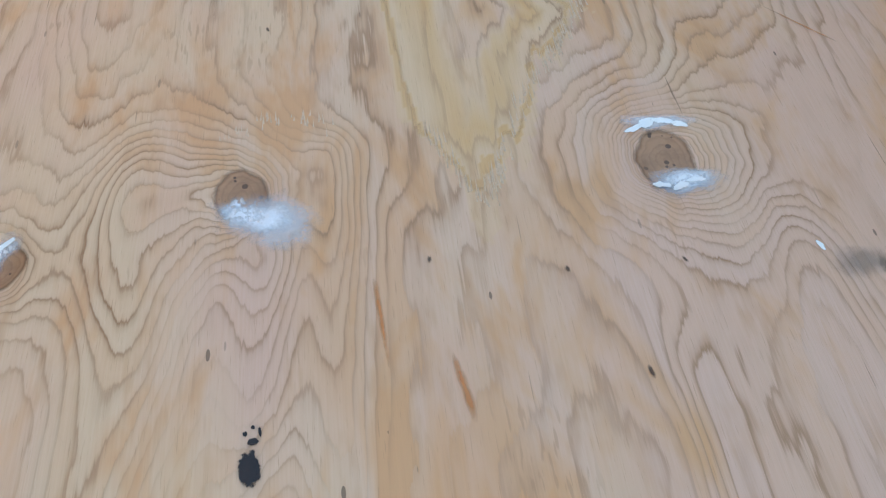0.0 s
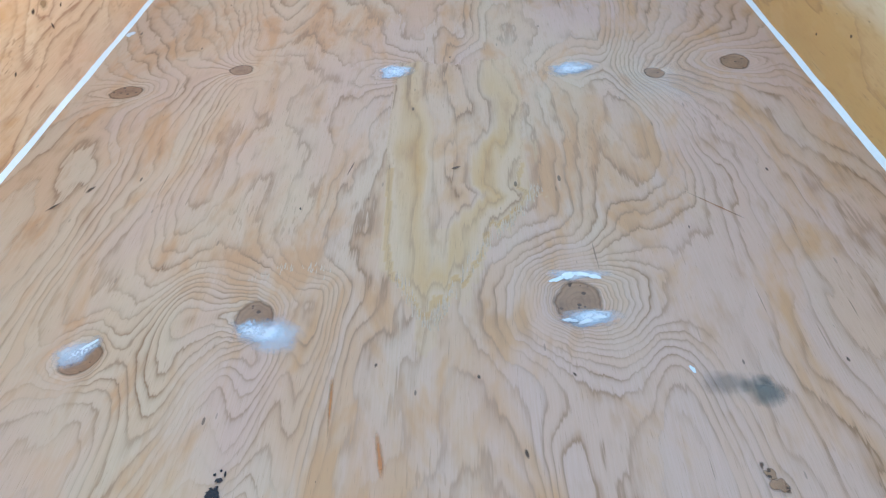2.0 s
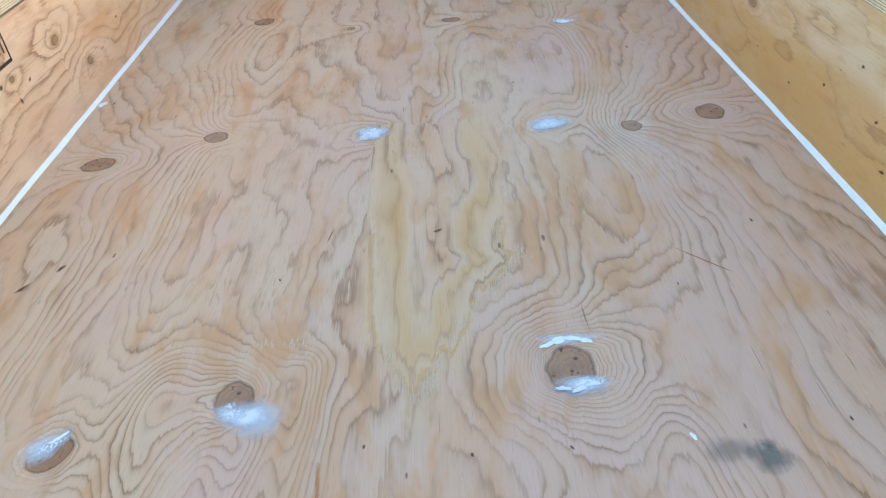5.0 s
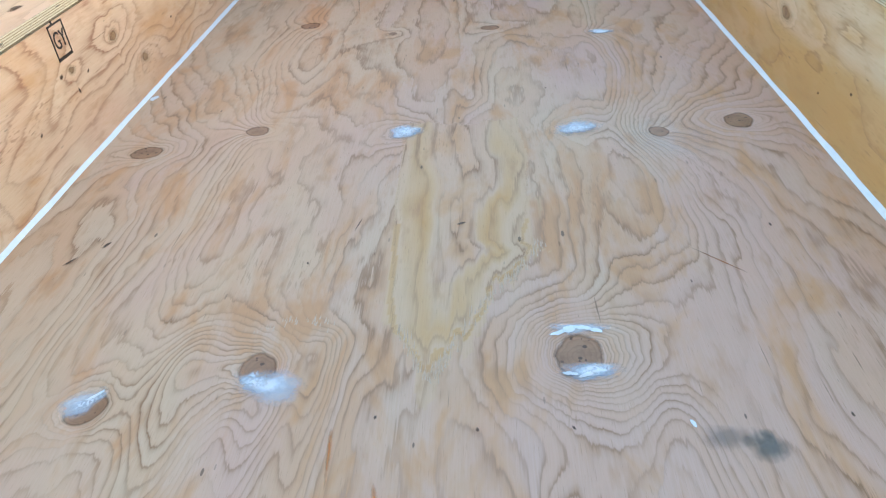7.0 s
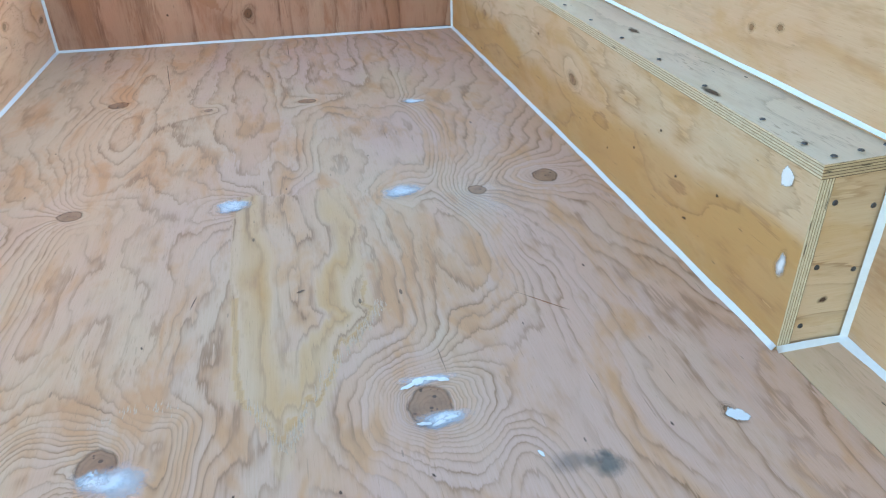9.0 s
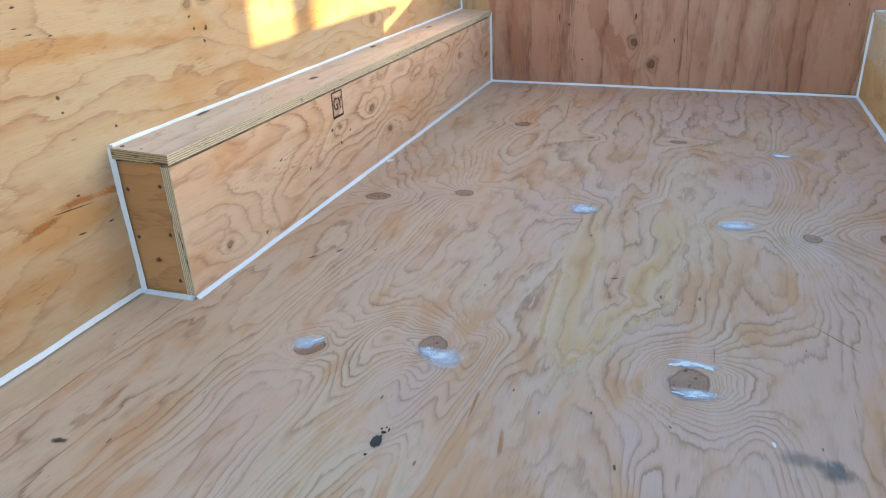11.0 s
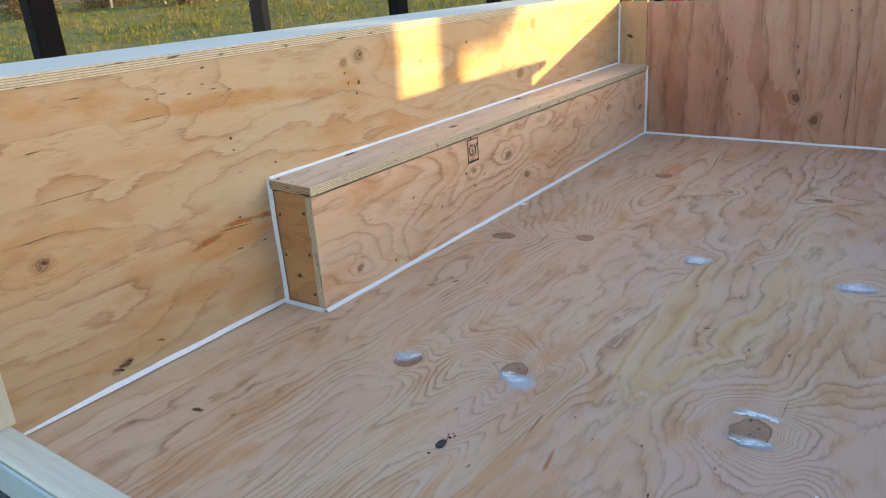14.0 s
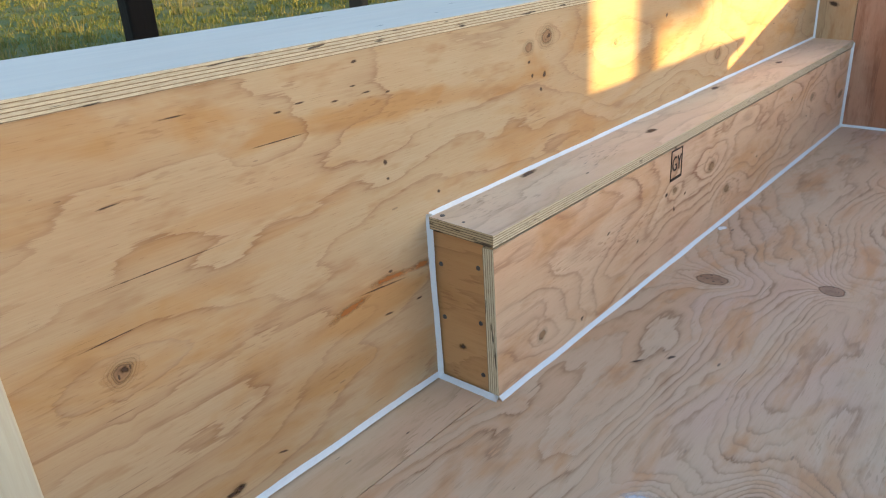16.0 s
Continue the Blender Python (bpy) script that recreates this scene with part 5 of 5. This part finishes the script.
# ---- pickup truck ahead of the trailer ----
PAINT = Mat("dark_paint", 0.45, 0.0, 0.06).set("Base Color", (0.004, 0.006, 0.010)).m
BED_PAINT = Mat("blue_grey_paint", 0.2, 0.4).set("Base Color", (0.10, 0.14, 0.19)).set("Coat Weight", 0.6).m
GLASS = Mat("dark_glass", 0.3, 0.0, 0.3).set("Base Color", (0.012, 0.014, 0.016)).m
RED = Mat("red_lens", 0.15).set("Base Color", (0.55, 0.02, 0.03)).set("Coat Weight", 0.8).m
CLEAR = Mat("clear_lens", 0.1).set("Base Color", (0.05, 0.085, 0.13)).set("Coat Weight", 0.8).m
CHROME = Mat("chrome", 0.12, 1.0).set("Base Color", (0.75, 0.73, 0.70)).m
RUBBER = simple("tyre_rubber", (0.02, 0.02, 0.02), 0.8, 0, 0.3, 60)
GREY_LINER = simple("grey_bed_liner", (0.03, 0.028, 0.026), 0.6, 0, 0.4, 12, spec=0.05)
LINER = simple("bed_liner", (0.005, 0.006, 0.008), 0.6, 0, 0.3, 60, spec=0.05)


def pickup(x, y):
    root = empty("pickup_truck", (x, y, GROUND), "dark pickup truck parked ahead of the trailer", "truck")
    W, H = 0.90, 1.20
    for s in (-1, 1):
        bm = block((s * W - 0.09 * (s > 0), 0.03, 0.55), (s * W + 0.09 * (s < 0), 2.0, H), 0.03, 3)
        part("bed_side", bm, BED_PAINT, root)
        lamp = part("tail_light", block((s * W - 0.10 * (s > 0) + 0.004 * (s > 0) , 0.0, 0.80), (s * W + 0.10 * (s < 0), 0.06, 1.17), 0.015), RED, root)
        part("clear_lens", block((s * W - 0.094 * (s > 0), -0.006, 1.02), (s * W + 0.094 * (s < 0), 0.05, 1.16), 0.012), CLEAR, lamp)
        part("bezel", block((s * (W - 0.105) - 0.008, -0.004, 0.80), (s * (W - 0.105) + 0.008, 0.04, 1.17), 0.003), CHROME, root)
    part("tailgate", block((-W + 0.115, -0.50, 0.60), (W - 0.115, 0.02, 0.655), 0.02, 3), PAINT, root, "lowered black tailgate")
    part("bed_front", block((-W + 0.09, 1.95, 0.62), (W - 0.09, 2.0, H - 0.02), 0.005), LINER, root)
    for s in (-1, 1):
        part("bed_liner", block((s * (W - 0.097) - 0.006, 0.06, 0.62), (s * (W - 0.097) + 0.006, 1.94, H - 0.03), 0.003), GREY_LINER, root)
    part("bed_floor", block((-W + 0.09, 0.07, 0.55), (W - 0.09, 2.0, 0.62), 0.0), LINER, root)
    part("bumper", block((-W + 0.02, -0.14, 0.42), (W - 0.02, 0.02, 0.60), 0.03, 3), CHROME, root)
    bm = block((-W, 2.02, 0.5), (W, 3.9, 1.22), 0.05, 3)
    part("cab_body", bm, PAINT, root)
    bm = block((-W + 0.03, 2.04, 1.18), (W - 0.03, 3.6, 1.85), 0.06, 3)
    for v in bm.verts:
        if v.co.z > 1.5:
            v.co.x *= 0.86
            v.co.y = 2.2 + (v.co.y - 2.04) * 0.75
    part("cab_top", bm, PAINT, root)
    part("rear_window", block((-0.62, 2.055, 1.3), (0.62, 2.10, 1.66), 0.02), GLASS, root, m=pose(0, 0.02, 0, -4))
    part("hood", block((-W + 0.02, 3.9, 0.5), (W - 0.02, 5.2, 1.12), 0.08, 3), PAINT, root)
    for s in (-1, 1):
        for wy in (0.95, 4.3):
            bm = bmesh.new()
            bmesh.ops.create_cone(bm, segments=28, radius1=0.37, radius2=0.37, depth=0.24, cap_ends=True, matrix=pose(s * (W - 0.13), wy, 0.37, 0, 90))
            bmesh.ops.bevel(bm, geom=[e for e in bm.edges if len(e.link_faces) == 2 and any(len(f.verts) > 6 for f in e.link_faces)], offset=0.03, segments=2, affect="EDGES")
            wheel = part("wheel", bm, RUBBER, root, "black tyre")
            bm = bmesh.new()
            bmesh.ops.create_cone(bm, segments=20, radius1=0.22, radius2=0.19, depth=0.25, cap_ends=True, matrix=pose(s * (W - 0.12), wy, 0.37, 0, 90))
            part("rim", bm, CHROME, wheel)
    return root


pickup(-0.04, 3.62)

# ---- unseen walls, frame, shrub and tree, added on the sun's side to shape the shade ----
SHADE_BOARDS = simple("shade_boards", (0.25, 0.19, 0.13), 0.8, 0, 0.4, 20, 0.4, 0.003, (1, 1, 0.1))
SXP = 4.5
# unseen wall, added to keep the sun off the rear of the left lining
near_wall = part("shade_wall", block((SXP, -8.0, GROUND - 0.1), (SXP + 0.12, 3.31, 1.25), 0.01), SHADE_BOARDS)
tagged(near_wall, "unseen board wall added to shade the left lining", "wall", kind="structure")
# unseen frame, added so its post splits the sun patch on the left wall
rail = empty("shade_frame", (SXP, 3.5, GROUND), "unseen post and rail frame added to split the sun patch", "gate")
inv = Matrix.Translation((-SXP, -3.5, -GROUND))
part("post", block((SXP, 3.49, GROUND), (SXP + 0.07, 3.56, 1.30), 0.006), SHADE_BOARDS, rail, m=inv)
part("post", block((SXP, 5.20, GROUND), (SXP + 0.07, 5.27, 0.9), 0.006), SHADE_BOARDS, rail, m=inv)
part("rail", block((SXP + 0.01, 3.56, 0.55), (SXP + 0.05, 5.20, 0.68), 0.004), SHADE_BOARDS, rail, m=inv)
# three unseen walls, added to shade the near field and the posts
far_wall = part("shade_wall", block((14.0, 5.0, GROUND - 0.1), (14.2, 9.4, 1.8), 0.01), SHADE_BOARDS)
tagged(far_wall, "unseen far board wall added to shade the near field", "wall", kind="structure")
high_wall = part("shade_wall", block((14.0, 9.4, GROUND - 0.1), (14.2, 17.0, 3.1), 0.01), SHADE_BOARDS)
long_wall = part("shade_wall", block((14.02, 17.0, GROUND - 0.1), (14.18, 46.0, 1.75), 0.01), SHADE_BOARDS)
tagged(long_wall, "unseen long low board wall added to shade the field", "wall", kind="structure")
tagged(high_wall, "unseen taller board wall added to shade posts and field", "wall", kind="structure")
# unseen shrub, its leaves set on the sun's path to dapple the patch
shrub = empty("shrub", (7.0, 4.9, GROUND), "unseen leafy shrub added to dapple the sun patch", "shrub")
rnd = random.Random(12)
bm = bmesh.new()
for k in range(5):
    tube(bm, (0, 0, -0.05), (rnd.uniform(-0.1, 0.1), rnd.uniform(-0.15, 0.25), 1.9), 0.012, 0.004, 6)
part("brushwood", bm, BARK, shrub)
bm = bmesh.new()
leaves(bm, (0, -0.02, 2.07), 0.20, 420, 0.03, rnd)
leaves(bm, (0, 0.16, 2.13), 0.16, 190, 0.03, rnd)
leaves(bm, (0, 0.34, 2.16), 0.14, 50, 0.03, rnd)
leaves(bm, (0, -0.08, 2.0), 0.11, 300, 0.03, rnd)
leaves(bm, (0, 0.10, 2.04), 0.08, 110, 0.03, rnd)
part("foliage", bm, BUSH, shrub)
# unseen tree, added so its crown keeps the sun off the grey box
shade_tree = empty("tree", (10.0, 10.3, GROUND), "unseen small leafy tree added to shade the grey box", "tree")
bm = bmesh.new()
tube(bm, (0, 0, -0.1), (0.05, 0, 3.2), 0.06, 0.03, 8)
for k in range(5):
    a = k * 1.26
    tube(bm, (0, 0, 2.3 + 0.15 * k), (math.cos(a) * 0.6, math.sin(a) * 0.6, 2.9 + 0.2 * k), 0.03, 0.01, 6)
part("trunk", bm, BARK, shade_tree)
bm = bmesh.new()
for k in range(8):
    leaves(bm, (rnd.uniform(-0.5, 0.5), rnd.uniform(-0.8, 0.8), rnd.uniform(2.95, 3.7)), 0.4, 130, 0.06, rnd)
part("crown", bm, LEAF, shade_tree)
